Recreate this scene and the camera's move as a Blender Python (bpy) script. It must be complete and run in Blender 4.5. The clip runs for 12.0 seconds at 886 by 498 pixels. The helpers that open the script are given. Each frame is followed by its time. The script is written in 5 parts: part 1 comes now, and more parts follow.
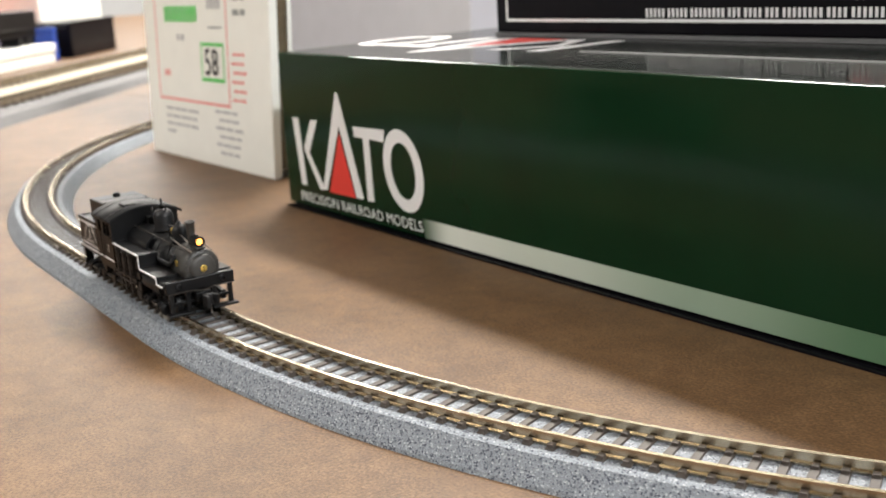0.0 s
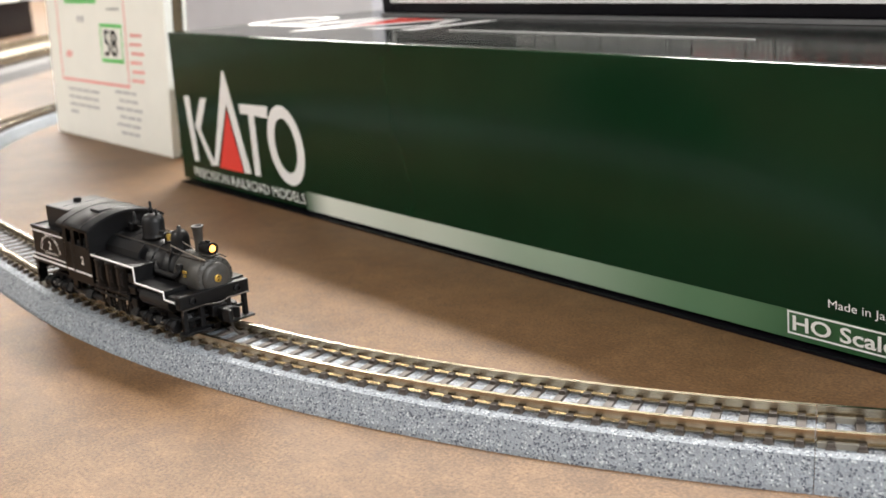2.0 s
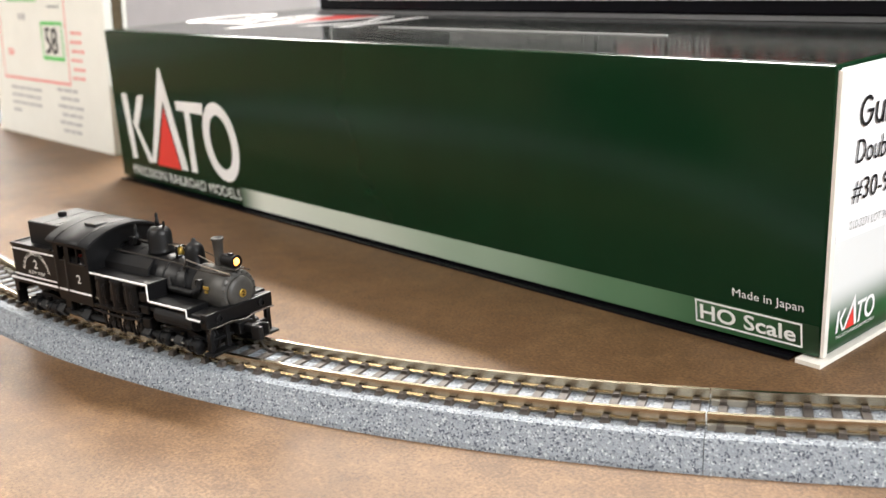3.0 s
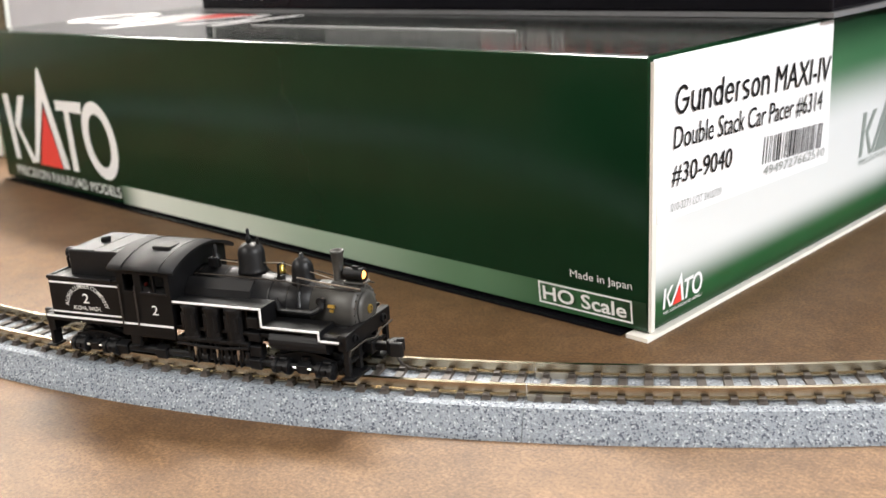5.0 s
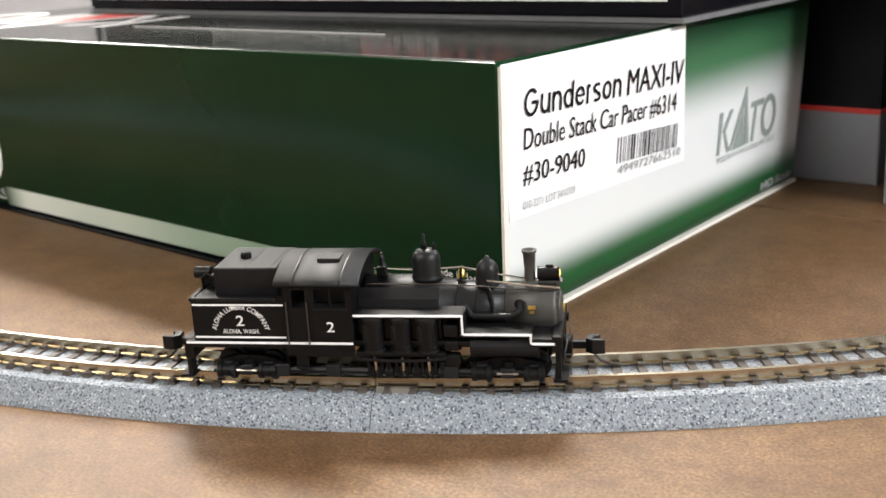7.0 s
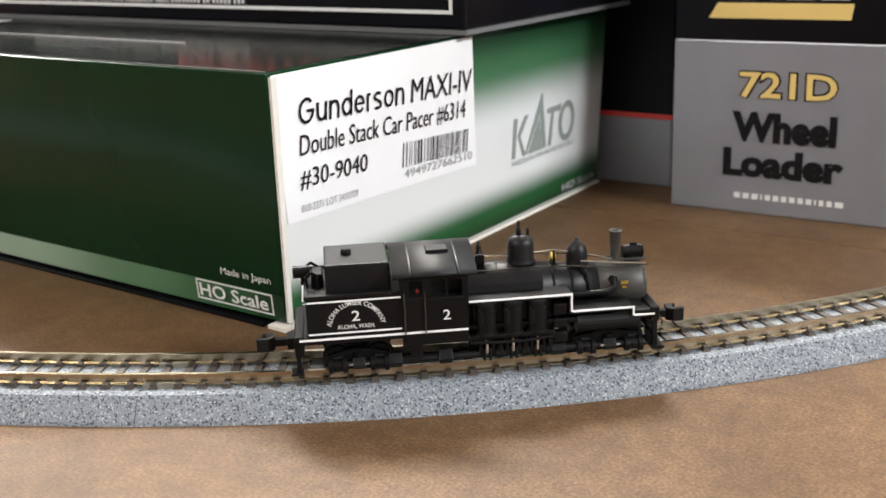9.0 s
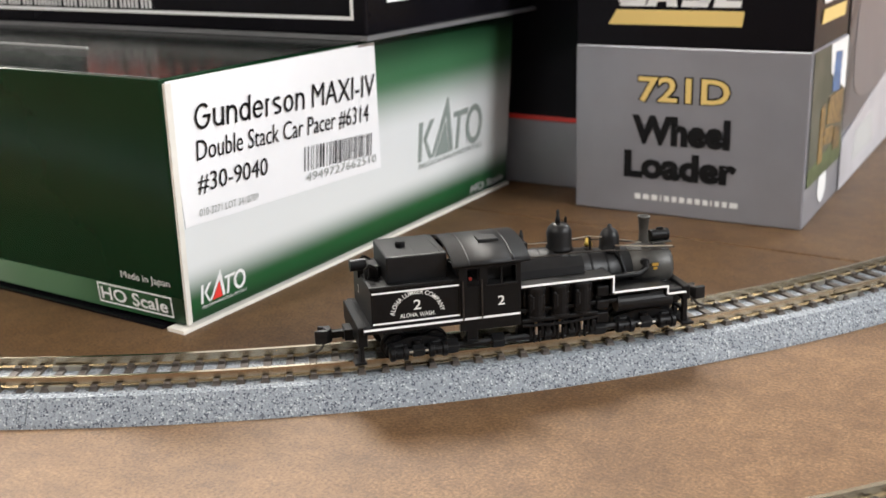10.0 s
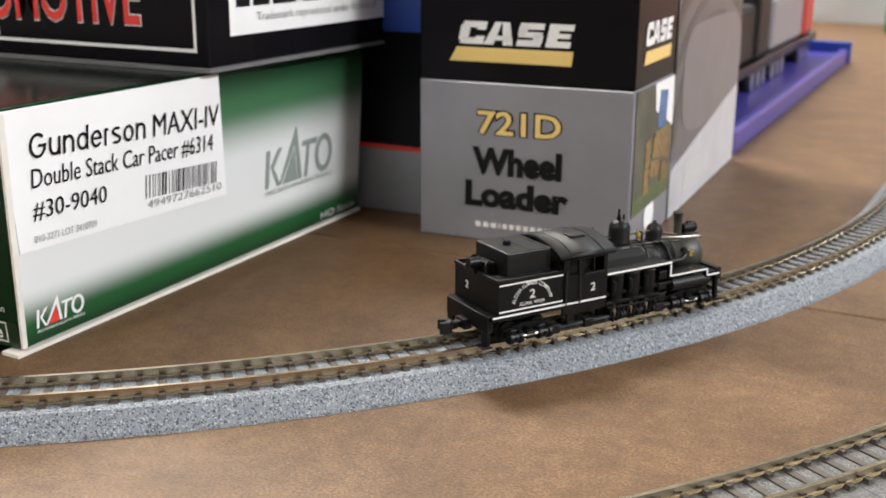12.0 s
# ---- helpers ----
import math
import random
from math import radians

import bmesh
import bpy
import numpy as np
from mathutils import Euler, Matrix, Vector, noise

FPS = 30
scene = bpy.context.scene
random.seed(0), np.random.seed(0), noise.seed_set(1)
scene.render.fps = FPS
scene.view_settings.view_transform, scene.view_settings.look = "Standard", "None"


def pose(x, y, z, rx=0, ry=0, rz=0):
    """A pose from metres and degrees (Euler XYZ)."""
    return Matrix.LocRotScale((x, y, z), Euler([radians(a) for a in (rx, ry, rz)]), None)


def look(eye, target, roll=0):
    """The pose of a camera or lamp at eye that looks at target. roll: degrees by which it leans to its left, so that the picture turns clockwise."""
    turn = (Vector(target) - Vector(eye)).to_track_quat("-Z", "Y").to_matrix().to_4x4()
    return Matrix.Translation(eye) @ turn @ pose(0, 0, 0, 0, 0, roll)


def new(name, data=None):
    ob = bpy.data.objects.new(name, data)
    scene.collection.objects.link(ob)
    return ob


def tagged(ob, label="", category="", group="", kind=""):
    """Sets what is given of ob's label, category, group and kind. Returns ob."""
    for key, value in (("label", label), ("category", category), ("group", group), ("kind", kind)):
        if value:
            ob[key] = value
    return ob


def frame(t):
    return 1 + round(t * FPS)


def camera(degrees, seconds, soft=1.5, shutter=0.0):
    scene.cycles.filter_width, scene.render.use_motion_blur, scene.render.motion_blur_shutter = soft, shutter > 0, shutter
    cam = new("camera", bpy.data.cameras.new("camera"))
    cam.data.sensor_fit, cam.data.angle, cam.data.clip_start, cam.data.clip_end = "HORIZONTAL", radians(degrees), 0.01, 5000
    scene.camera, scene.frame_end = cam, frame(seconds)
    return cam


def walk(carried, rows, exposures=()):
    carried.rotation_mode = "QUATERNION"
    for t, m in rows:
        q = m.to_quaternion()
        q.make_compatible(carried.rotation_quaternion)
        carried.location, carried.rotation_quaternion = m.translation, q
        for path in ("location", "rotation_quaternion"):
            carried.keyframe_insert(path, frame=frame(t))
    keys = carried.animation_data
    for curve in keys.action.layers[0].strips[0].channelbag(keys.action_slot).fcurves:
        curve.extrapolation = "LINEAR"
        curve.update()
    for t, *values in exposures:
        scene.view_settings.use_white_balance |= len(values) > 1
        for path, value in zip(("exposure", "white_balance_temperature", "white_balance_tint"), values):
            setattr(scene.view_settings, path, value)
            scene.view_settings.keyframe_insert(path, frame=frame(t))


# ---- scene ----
cam = camera(44.0, 12.0, soft=1.5)
cam.data.dof.use_dof = True
cam.data.dof.focus_distance = 0.205
cam.data.dof.aperture_fstop = 36.0
# seconds, eye x y z, pitch, roll, yaw
PATH = [
    (0, 0.0694, -0.1937, 0.0870, -14.61, 3.79, 54.87),
    (0.5, 0.0764, -0.1925, 0.0870, -14.69, 4.09, 54.65),
    (1, 0.0832, -0.1909, 0.0870, -15.02, 4.34, 53.92),
    (1.5, 0.0893, -0.1901, 0.0859, -15.32, 3.71, 52.74),
    (2, 0.0953, -0.1898, 0.0851, -15.54, 3.56, 51.53),
    (2.5, 0.1006, -0.1872, 0.0838, -15.48, 3.51, 50.63),
    (3, 0.1057, -0.1846, 0.0851, -15.86, 3.61, 49.72),
    (3.5, 0.1106, -0.1845, 0.0847, -15.81, 3.42, 48.60),
    (5.5, 0.1287, -0.1776, 0.0848, -16.52, 3.82, 44.79),
    (6, 0.1320, -0.1768, 0.0859, -16.79, 3.67, 43.55),
    (6.5, 0.1354, -0.1753, 0.0862, -16.80, 3.63, 42.55),
    (7, 0.1404, -0.1751, 0.0866, -16.67, 3.27, 41.90),
    (9, 0.1686, -0.1683, 0.0896, -17.01, 2.19, 36.31),
    (9.5, 0.1743, -0.1670, 0.0903, -17.27, 2.00, 34.80),
    (10, 0.1810, -0.1664, 0.0914, -17.12, 1.71, 33.31),
    (10.5, 0.1891, -0.1665, 0.0933, -16.96, 1.61, 31.73),
    (11, 0.1934, -0.1672, 0.0946, -16.74, 0.85, 30.05),
    (11.5, 0.1977, -0.1679, 0.0962, -16.59, 0.58, 28.60),
    (12, 0.2005, -0.1689, 0.0971, -16.24, -0.23, 27.56),
]


def eye_pose(x, y, z, p, r, w):
    p, w = radians(p), radians(w)
    return look((x, y, z), (x - math.sin(w) * math.cos(p), y + math.cos(w) * math.cos(p), z + math.sin(p)), -r)


walk(cam, [(row[0], eye_pose(*row[1:])) for row in PATH], [(0, -0.03), (1.5, 0.1), (2.5, 0.26), (3.5, 0.42), (5.5, 0.36), (7, 0.29), (9, 0.04), (10.5, 0.0), (12, -0.12)])

# ---------------------------------------------------------------- light
world = bpy.data.worlds.new("room_air")
scene.world = world
world.use_nodes = True
world.node_tree.nodes["Background"].inputs[0].default_value = (0.95, 0.97, 1.0, 1)
world.node_tree.nodes["Background"].inputs[1].default_value = 0.055


def ceiling_lamp(x, y, z, sx, sy, power, tone):
    data = bpy.data.lights.new("unseen_light_panel", "AREA")
    data.shape, data.size, data.size_y, data.energy = "RECTANGLE", sx, sy, power
    data.color = tone
    ob = new("unseen_light_panel", data)
    ob.matrix_world = pose(x, y, z)
    return ob


ceiling_lamp(-0.95, 1.05, 1.66, 1.2, 0.25, 120, (1.0, 0.955, 0.89))
ceiling_lamp(2.9, 0.3, 1.66, 0.3, 1.4, 215, (0.97, 0.985, 1.0))
# unseen panel added to brighten the far right of the table
ceiling_lamp(0.9, 2.5, 1.66, 1.2, 0.3, 62, (0.94, 0.98, 1.0))
# unseen panel added for the low sheen on table and rails
ceiling_lamp(-3.2, 1.1, 1.66, 0.6, 1.4, 128, (1.0, 0.955, 0.89))
ceiling_lamp(-0.7, -1.8, 1.66, 1.4, 0.3, 48, (1.0, 0.96, 0.90))
scene.view_settings.exposure = 0.0


# ---------------------------------------------------------------- materials
def material(name, col, rough=0.5, metal=0.0, var=0.0, scale=300.0, bump=0.0, spec=0.5, col2=None, coat=0.0, detail=6.0, emit=None):
    m = bpy.data.materials.new(name)
    m.use_nodes = True
    nt = m.node_tree
    b = nt.nodes["Principled BSDF"]
    b.inputs["Base Color"].default_value = (*col, 1)
    b.inputs["Roughness"].default_value = rough
    b.inputs["Metallic"].default_value = metal
    b.inputs["Specular IOR Level"].default_value = spec
    b.inputs["Coat Weight"].default_value = coat
    b.inputs["Coat Roughness"].default_value = 0.12
    if emit:
        b.inputs["Emission Color"].default_value = (*emit[:3], 1)
        b.inputs["Emission Strength"].default_value = emit[3]
    if var or bump:
        tc = nt.nodes.new("ShaderNodeTexCoord")
        n1 = nt.nodes.new("ShaderNodeTexNoise")
        n1.inputs["Scale"].default_value = scale
        n1.inputs["Detail"].default_value = detail
        n2 = nt.nodes.new("ShaderNodeTexNoise")
        n2.inputs["Scale"].default_value = scale / 11
        n2.inputs["Detail"].default_value = 4
        nt.links.new(tc.outputs["Object"], n1.inputs["Vector"])
        nt.links.new(tc.outputs["Object"], n2.inputs["Vector"])
        mix = nt.nodes.new("ShaderNodeMath")
        mix.operation = "MULTIPLY_ADD"
        mix.inputs[1].default_value = 0.55
        half = nt.nodes.new("ShaderNodeMath")
        half.operation = "MULTIPLY"
        half.inputs[1].default_value = 0.45
        nt.links.new(n2.outputs["Fac"], half.inputs[0])
        nt.links.new(n1.outputs["Fac"], mix.inputs[0])
        nt.links.new(half.outputs[0], mix.inputs[2])
        ramp = nt.nodes.new("ShaderNodeValToRGB")
        lo = col2 or tuple(c * (1 - var) for c in col)
        hi = col if col2 else tuple(min(1, c * (1 + var)) for c in col)
        ramp.color_ramp.elements[0].position, ramp.color_ramp.elements[1].position = 0.36, 0.64
        ramp.color_ramp.elements[0].color, ramp.color_ramp.elements[1].color = (*lo, 1), (*hi, 1)
        nt.links.new(mix.outputs[0], ramp.inputs[0])
        nt.links.new(ramp.outputs[0], b.inputs["Base Color"])
        if bump:
            bp = nt.nodes.new("ShaderNodeBump")
            bp.inputs["Strength"].default_value = bump
            bp.inputs["Distance"].default_value = 0.0005
            nt.links.new(mix.outputs[0], bp.inputs["Height"])
            nt.links.new(bp.outputs[0], b.inputs["Normal"])
    return m


M = {}
def board_material(name):
    """Hardboard: fibre flecks, soft blotches and a fine tooth."""
    m = bpy.data.materials.new(name)
    m.use_nodes = True
    nt = m.node_tree
    b = nt.nodes["Principled BSDF"]
    b.inputs["Specular IOR Level"].default_value = 0.24
    tc = nt.nodes.new("ShaderNodeTexCoord")

    def noise_at(scale, detail, rough):
        n = nt.nodes.new("ShaderNodeTexNoise")
        n.inputs["Scale"].default_value, n.inputs["Detail"].default_value, n.inputs["Roughness"].default_value = scale, detail, rough
        nt.links.new(tc.outputs["Object"], n.inputs["Vector"])
        return n

    def ramp(src, p0, c0, p1, c1):
        r = nt.nodes.new("ShaderNodeValToRGB")
        r.color_ramp.elements[0].position, r.color_ramp.elements[1].position = p0, p1
        r.color_ramp.elements[0].color, r.color_ramp.elements[1].color = (*c0, 1), (*c1, 1)
        nt.links.new(src, r.inputs[0])
        return r.outputs[0]

    def mix(kind, fac, x, y):
        k = nt.nodes.new("ShaderNodeMix")
        k.data_type, k.blend_type = "RGBA", kind
        k.inputs[0].default_value = fac
        nt.links.new(x, k.inputs[6])
        nt.links.new(y, k.inputs[7])
        return k.outputs[2]

    fine, mid, big = noise_at(1500, 4, 0.7), noise_at(210, 7, 0.7), noise_at(42, 6, 0.65)
    base = ramp(fine.outputs["Fac"], 0.34, (0.098, 0.053, 0.025), 0.66, (0.236, 0.140, 0.069))
    base = mix("MULTIPLY", 0.75, base, ramp(mid.outputs["Fac"], 0.32, (0.50, 0.45, 0.40), 0.62, (1, 1, 1)))
    base = mix("MULTIPLY", 0.75, base, ramp(big.outputs["Fac"], 0.35, (0.60, 0.56, 0.52), 0.65, (1, 1, 1)))
    nt.links.new(base, b.inputs["Base Color"])
    rr = nt.nodes.new("ShaderNodeMapRange")
    rr.inputs["To Min"].default_value, rr.inputs["To Max"].default_value = 0.42, 0.6
    nt.links.new(mid.outputs["Fac"], rr.inputs["Value"])
    nt.links.new(rr.outputs[0], b.inputs["Roughness"])
    bp = nt.nodes.new("ShaderNodeBump")
    bp.inputs["Strength"].default_value, bp.inputs["Distance"].default_value = 0.12, 0.0004
    nt.links.new(fine.outputs["Fac"], bp.inputs["Height"])
    nt.links.new(bp.outputs[0], b.inputs["Normal"])
    return m


M["table"] = board_material("hardboard")
M["wall"] = material("wall_paint", (0.3, 0.3, 0.3), 0.8, var=0.04, scale=20)
M["ceiling"] = material("ceiling_paint", (0.8, 0.8, 0.78), 0.9, var=0.03, scale=30)
M["floor"] = material("floor_vinyl", (0.3, 0.29, 0.28), 0.5, var=0.1, scale=30)
M["white_print"] = material("white_print", (0.85, 0.85, 0.85), 0.35)
M["red_print"] = material("red_print", (0.78, 0.05, 0.04), 0.35)
M["green_print"] = material("green_print", (0.08, 0.62, 0.10), 0.4)
M["black_print"] = material("black_print", (0.008, 0.008, 0.009), 0.5, spec=0.15)
M["grey_print"] = material("grey_print", (0.32, 0.34, 0.33), 0.4)
M["dim_print"] = material("dim_green_print", (0.26, 0.30, 0.28), 0.4)
M["pale_print"] = material("pale_print", (0.5, 0.5, 0.5), 0.5)
M["pink_print"] = material("pink_print", (0.85, 0.3, 0.28), 0.5)
M["yellow_print"] = material("yellow_print", (0.80, 0.58, 0.20), 0.35)
M["label"] = material("label_paper", (0.86, 0.86, 0.88), 0.4, var=0.01, scale=200)
M["carton"] = material("raw_carton", (0.75, 0.72, 0.66), 0.8, var=0.06, scale=300)
M["black_card"] = material("black_card", (0.006, 0.0055, 0.0075), 0.22, var=0.15, scale=60, spec=0.09)
M["white_card"] = material("white_card", (0.88, 0.88, 0.82), 0.5, var=0.02, scale=120)
M["corrugated"] = material("corrugated_edge", (0.12, 0.09, 0.05), 0.85, var=0.3, scale=500)
M["silver_card"] = material("silver_card", (0.285, 0.285, 0.315), 0.34, metal=0.3, var=0.06, scale=90)
M["grey_card"] = material("grey_card", (0.52, 0.52, 0.56), 0.55, var=0.04, scale=60)
M["blue_card"] = material("blue_card", (0.02, 0.06, 0.32), 0.35, var=0.1, scale=60)
M["purple_card"] = material("purple_plastic", (0.045, 0.035, 0.24), 0.3, var=0.1, scale=40)
M["loco"] = material("loco_black", (0.0040, 0.0040, 0.0045), 0.40, spec=0.20, var=0.25, scale=900, bump=0.02)
M["loco_soft"] = material("loco_black_satin", (0.0060, 0.0060, 0.0066), 0.42, spec=0.26, var=0.25, scale=700, bump=0.03)
M["graphite"] = material("graphite_paint", (0.052, 0.050, 0.046), 0.48, metal=0.3, var=0.2, scale=800)
M["brass"] = material("brass", (0.72, 0.5, 0.12), 0.3, metal=0.9, var=0.1, scale=900)
M["steel"] = material("nickel_steel", (0.62, 0.6, 0.56), 0.28, metal=1.0, var=0.1, scale=900)
M["rail"] = material("rail_nickel", (0.60, 0.53, 0.41), 0.26, metal=1.0, var=0.16, scale=260, col2=(0.44, 0.37, 0.26))
M["roof"] = material("roof_black_matt", (0.0085, 0.0085, 0.0092), 0.50, var=0.25, scale=700, spec=0.26, bump=0.03)
M["lid"] = material("lid_print", (0.006, 0.0095, 0.0075), 0.16, var=0.2, scale=50, spec=0.25)
M["line"] = material("white_line", (0.8, 0.8, 0.82), 0.4)
M["decal"] = material("decal_white", (0.72, 0.72, 0.70), 0.45)
M["lamp_glow"] = material("lamp_glow", (1.0, 0.6, 0.2), 0.4, emit=(1.0, 0.38, 0.06, 3.2))
M["dark_void"] = material("cab_dark", (0.006, 0.006, 0.006), 0.7)
M["red_plastic"] = material("red_plastic", (0.42, 0.03, 0.02), 0.4)
M["wire"] = material("wire_bronze", (0.035, 0.03, 0.026), 0.42, metal=0.4)
M["tie"] = material("tie_brown", (0.055, 0.045, 0.038), 0.6, var=0.25, scale=900)
M["dull_card"] = material("dull_card_edge", (0.14, 0.14, 0.145), 0.7, var=0.1, scale=200)
M["joiner"] = material("joiner_grey", (0.17, 0.16, 0.135), 0.5, var=0.12, scale=500)


def ballast_material(name, base, dark, light):
    m = bpy.data.materials.new(name)
    m.use_nodes = True
    nt = m.node_tree
    b = nt.nodes["Principled BSDF"]
    b.inputs["Roughness"].default_value = 0.7
    tc = nt.nodes.new("ShaderNodeTexCoord")
    vo = nt.nodes.new("ShaderNodeTexVoronoi")
    vo.inputs["Scale"].default_value = 3100
    vn = nt.nodes.new("ShaderNodeTexNoise")
    vn.inputs["Scale"].default_value = 1300
    vn.inputs["Detail"].default_value = 5
    nt.links.new(tc.outputs["Object"], vo.inputs["Vector"])
    nt.links.new(tc.outputs["Object"], vn.inputs["Vector"])
    hsv = nt.nodes.new("ShaderNodeSeparateColor")
    nt.links.new(vo.outputs["Color"], hsv.inputs[0])
    r = nt.nodes.new("ShaderNodeValToRGB")
    els = r.color_ramp.elements
    els[0].position, els[0].color = 0.0, (*dark, 1)
    els[1].position, els[1].color = 0.11, (*dark, 1)
    for p, c in ((0.18, tuple(v * 0.8 for v in base)), (0.4, base), (0.65, tuple(v * 1.12 for v in base)), (0.88, tuple(v * 0.9 for v in base)), (0.95, light), (1.0, light)):
        e = els.new(p)
        e.color = (*c, 1)
    nt.links.new(hsv.outputs[0], r.inputs[0])
    mx = nt.nodes.new("ShaderNodeMix")
    mx.data_type = "RGBA"
    mx.blend_type = "MULTIPLY"
    mx.inputs[0].default_value = 0.4
    r2 = nt.nodes.new("ShaderNodeValToRGB")
    r2.color_ramp.elements[0].position, r2.color_ramp.elements[1].position = 0.3, 0.65
    r2.color_ramp.elements[0].color = (0.55, 0.55, 0.62, 1)
    nt.links.new(vn.outputs["Fac"], r2.inputs[0])
    nt.links.new(r.outputs[0], mx.inputs[6])
    nt.links.new(r2.outputs[0], mx.inputs[7])
    nt.links.new(mx.outputs[2], b.inputs["Base Color"])
    bp = nt.nodes.new("ShaderNodeBump")
    bp.inputs["Strength"].default_value = 0.3
    bp.inputs["Distance"].default_value = 0.0003
    nt.links.new(vo.outputs["Distance"], bp.inputs["Height"])
    nt.links.new(bp.outputs[0], b.inputs["Normal"])
    return m


M["ballast"] = ballast_material("ballast_grey", (0.222, 0.247, 0.272), (0.060, 0.068, 0.092), (0.42, 0.45, 0.47))
M["ballast_dark"] = ballast_material("ballast_dark", (0.12, 0.118, 0.115), (0.05, 0.05, 0.05), (0.2, 0.2, 0.2))
M["ballast_tan"] = ballast_material("ballast_tan", (0.42, 0.36, 0.26), (0.2, 0.16, 0.1), (0.6, 0.55, 0.45))


def gradient_material(name, axis, stops, rough=0.3, coat=0.08, second=None):
    """Printed card: colour stops along one object axis, in metres; second darkens it back to green along another axis."""
    m = bpy.data.materials.new(name)
    m.use_nodes = True
    nt = m.node_tree
    b = nt.nodes["Principled BSDF"]
    b.inputs["Roughness"].default_value = rough
    b.inputs["Coat Weight"].default_value = coat
    b.inputs["Coat Roughness"].default_value = 0.1
    tc = nt.nodes.new("ShaderNodeTexCoord")
    sp = nt.nodes.new("ShaderNodeSeparateXYZ")
    nt.links.new(tc.outputs["Object"], sp.inputs[0])

    def ramp(ax, st):
        mr = nt.nodes.new("ShaderNodeMapRange")
        mr.inputs["From Min"].default_value, mr.inputs["From Max"].default_value = st[0][0], st[-1][0]
        nt.links.new(sp.outputs[ax], mr.inputs["Value"])
        r = nt.nodes.new("ShaderNodeValToRGB")
        r.color_ramp.interpolation = "EASE"
        span = st[-1][0] - st[0][0]
        els = r.color_ramp.elements
        els[0].position, els[0].color = 0, (*st[0][1], 1)
        els[1].position, els[1].color = 1, (*st[-1][1], 1)
        for p, c in st[1:-1]:
            e = els.new((p - st[0][0]) / span)
            e.color = (*c, 1)
        nt.links.new(mr.outputs[0], r.inputs[0])
        return r

    r1 = ramp(axis, stops)
    out = r1.outputs[0]
    if second:
        r2 = ramp(second[0], second[1])
        mx = nt.nodes.new("ShaderNodeMix")
        mx.data_type = "RGBA"
        mx.blend_type = "MULTIPLY"
        mx.inputs[0].default_value = 1
        nt.links.new(out, mx.inputs[6])
        nt.links.new(r2.outputs[0], mx.inputs[7])
        out = mx.outputs[2]
    nt.links.new(out, b.inputs["Base Color"])
    return m


GREEN = (0.0045, 0.026, 0.010)
M["green_card"] = material("green_card", GREEN, 0.17, var=0.12, scale=40, spec=0.2)
M["stripe"] = gradient_material("stripe_print", 0, [(-0.218, (0.01, 0.06, 0.02)), (-0.200, (0.74, 0.78, 0.70)), (-0.155, (0.58, 0.64, 0.55)), (-0.10, (0.30, 0.40, 0.30)), (-0.05, (0.10, 0.20, 0.11)), (-0.015, (0.02, 0.085, 0.03)), (0.0, GREEN)])
M["end_card"] = gradient_material("end_print", 2, [(0.0, GREEN), (0.006, (0.015, 0.09, 0.03)), (0.0155, (0.74, 0.76, 0.76)), (0.031, (0.72, 0.74, 0.75)), (0.047, (0.05, 0.15, 0.07)), (0.058, GREEN)])


# ---------------------------------------------------------------- mesh helpers
def part(name, bm, mat, parent=None, label="", smooth=False):
    me = bpy.data.meshes.new(name)
    bm.to_mesh(me)
    bm.free()
    for m_ in (mat if isinstance(mat, (list, tuple)) else [mat]):
        me.materials.append(m_)
    if smooth:
        for p in me.polygons:
            p.use_smooth = True
    ob = new(name, me)
    if parent:
        ob.parent = parent
    if label:
        ob["label"] = label
    return ob


def thing(name, label, category, group="", kind="", at=None):
    ob = new(name)
    ob.empty_display_size = 0.01
    if at is not None:
        ob.matrix_world = at
    return tagged(ob, label, category, group, kind)


def add_box(bm, x0, x1, y0, y1, z0, z1, bev=0.0):
    r = bmesh.ops.create_cube(bm, size=1)
    vs = r["verts"]
    for v in vs:
        v.co = Vector(((x0 + x1) / 2 + v.co.x * (x1 - x0), (y0 + y1) / 2 + v.co.y * (y1 - y0), (z0 + z1) / 2 + v.co.z * (z1 - z0)))
    if bev:
        es = list({e for v in vs for e in v.link_edges})
        bmesh.ops.bevel(bm, geom=es, offset=bev, segments=2, affect="EDGES", profile=0.5)
    return bm


def box(*a, bev=0.0):
    return add_box(bmesh.new(), *a, bev=bev)


def add_hexa(bm, corners, bev=0.0):
    """A box from eight corners: four below, four above, in the same turn."""
    v = [bm.verts.new(c) for c in corners]
    for f in ((3, 2, 1, 0), (4, 5, 6, 7), (0, 1, 5, 4), (1, 2, 6, 5), (2, 3, 7, 6), (3, 0, 4, 7)):
        bm.faces.new([v[i] for i in f])
    bm.normal_update()
    if bev:
        bmesh.ops.bevel(bm, geom=list({e for q in v for e in q.link_edges}), offset=bev, segments=2, affect="EDGES", profile=0.5)
    return bm


def add_tube(bm, p0, p1, r0, r1=None, seg=14, caps=True):
    p0, p1 = Vector(p0), Vector(p1)
    d = p1 - p0
    q = d.to_track_quat("Z", "Y").to_matrix().to_4x4()
    bmesh.ops.create_cone(bm, cap_ends=caps, segments=seg, radius1=r0, radius2=r0 if r1 is None else r1, depth=d.length, matrix=Matrix.Translation((p0 + p1) / 2) @ q)
    return bm


def tube(*a, **k):
    return add_tube(bmesh.new(), *a, **k)


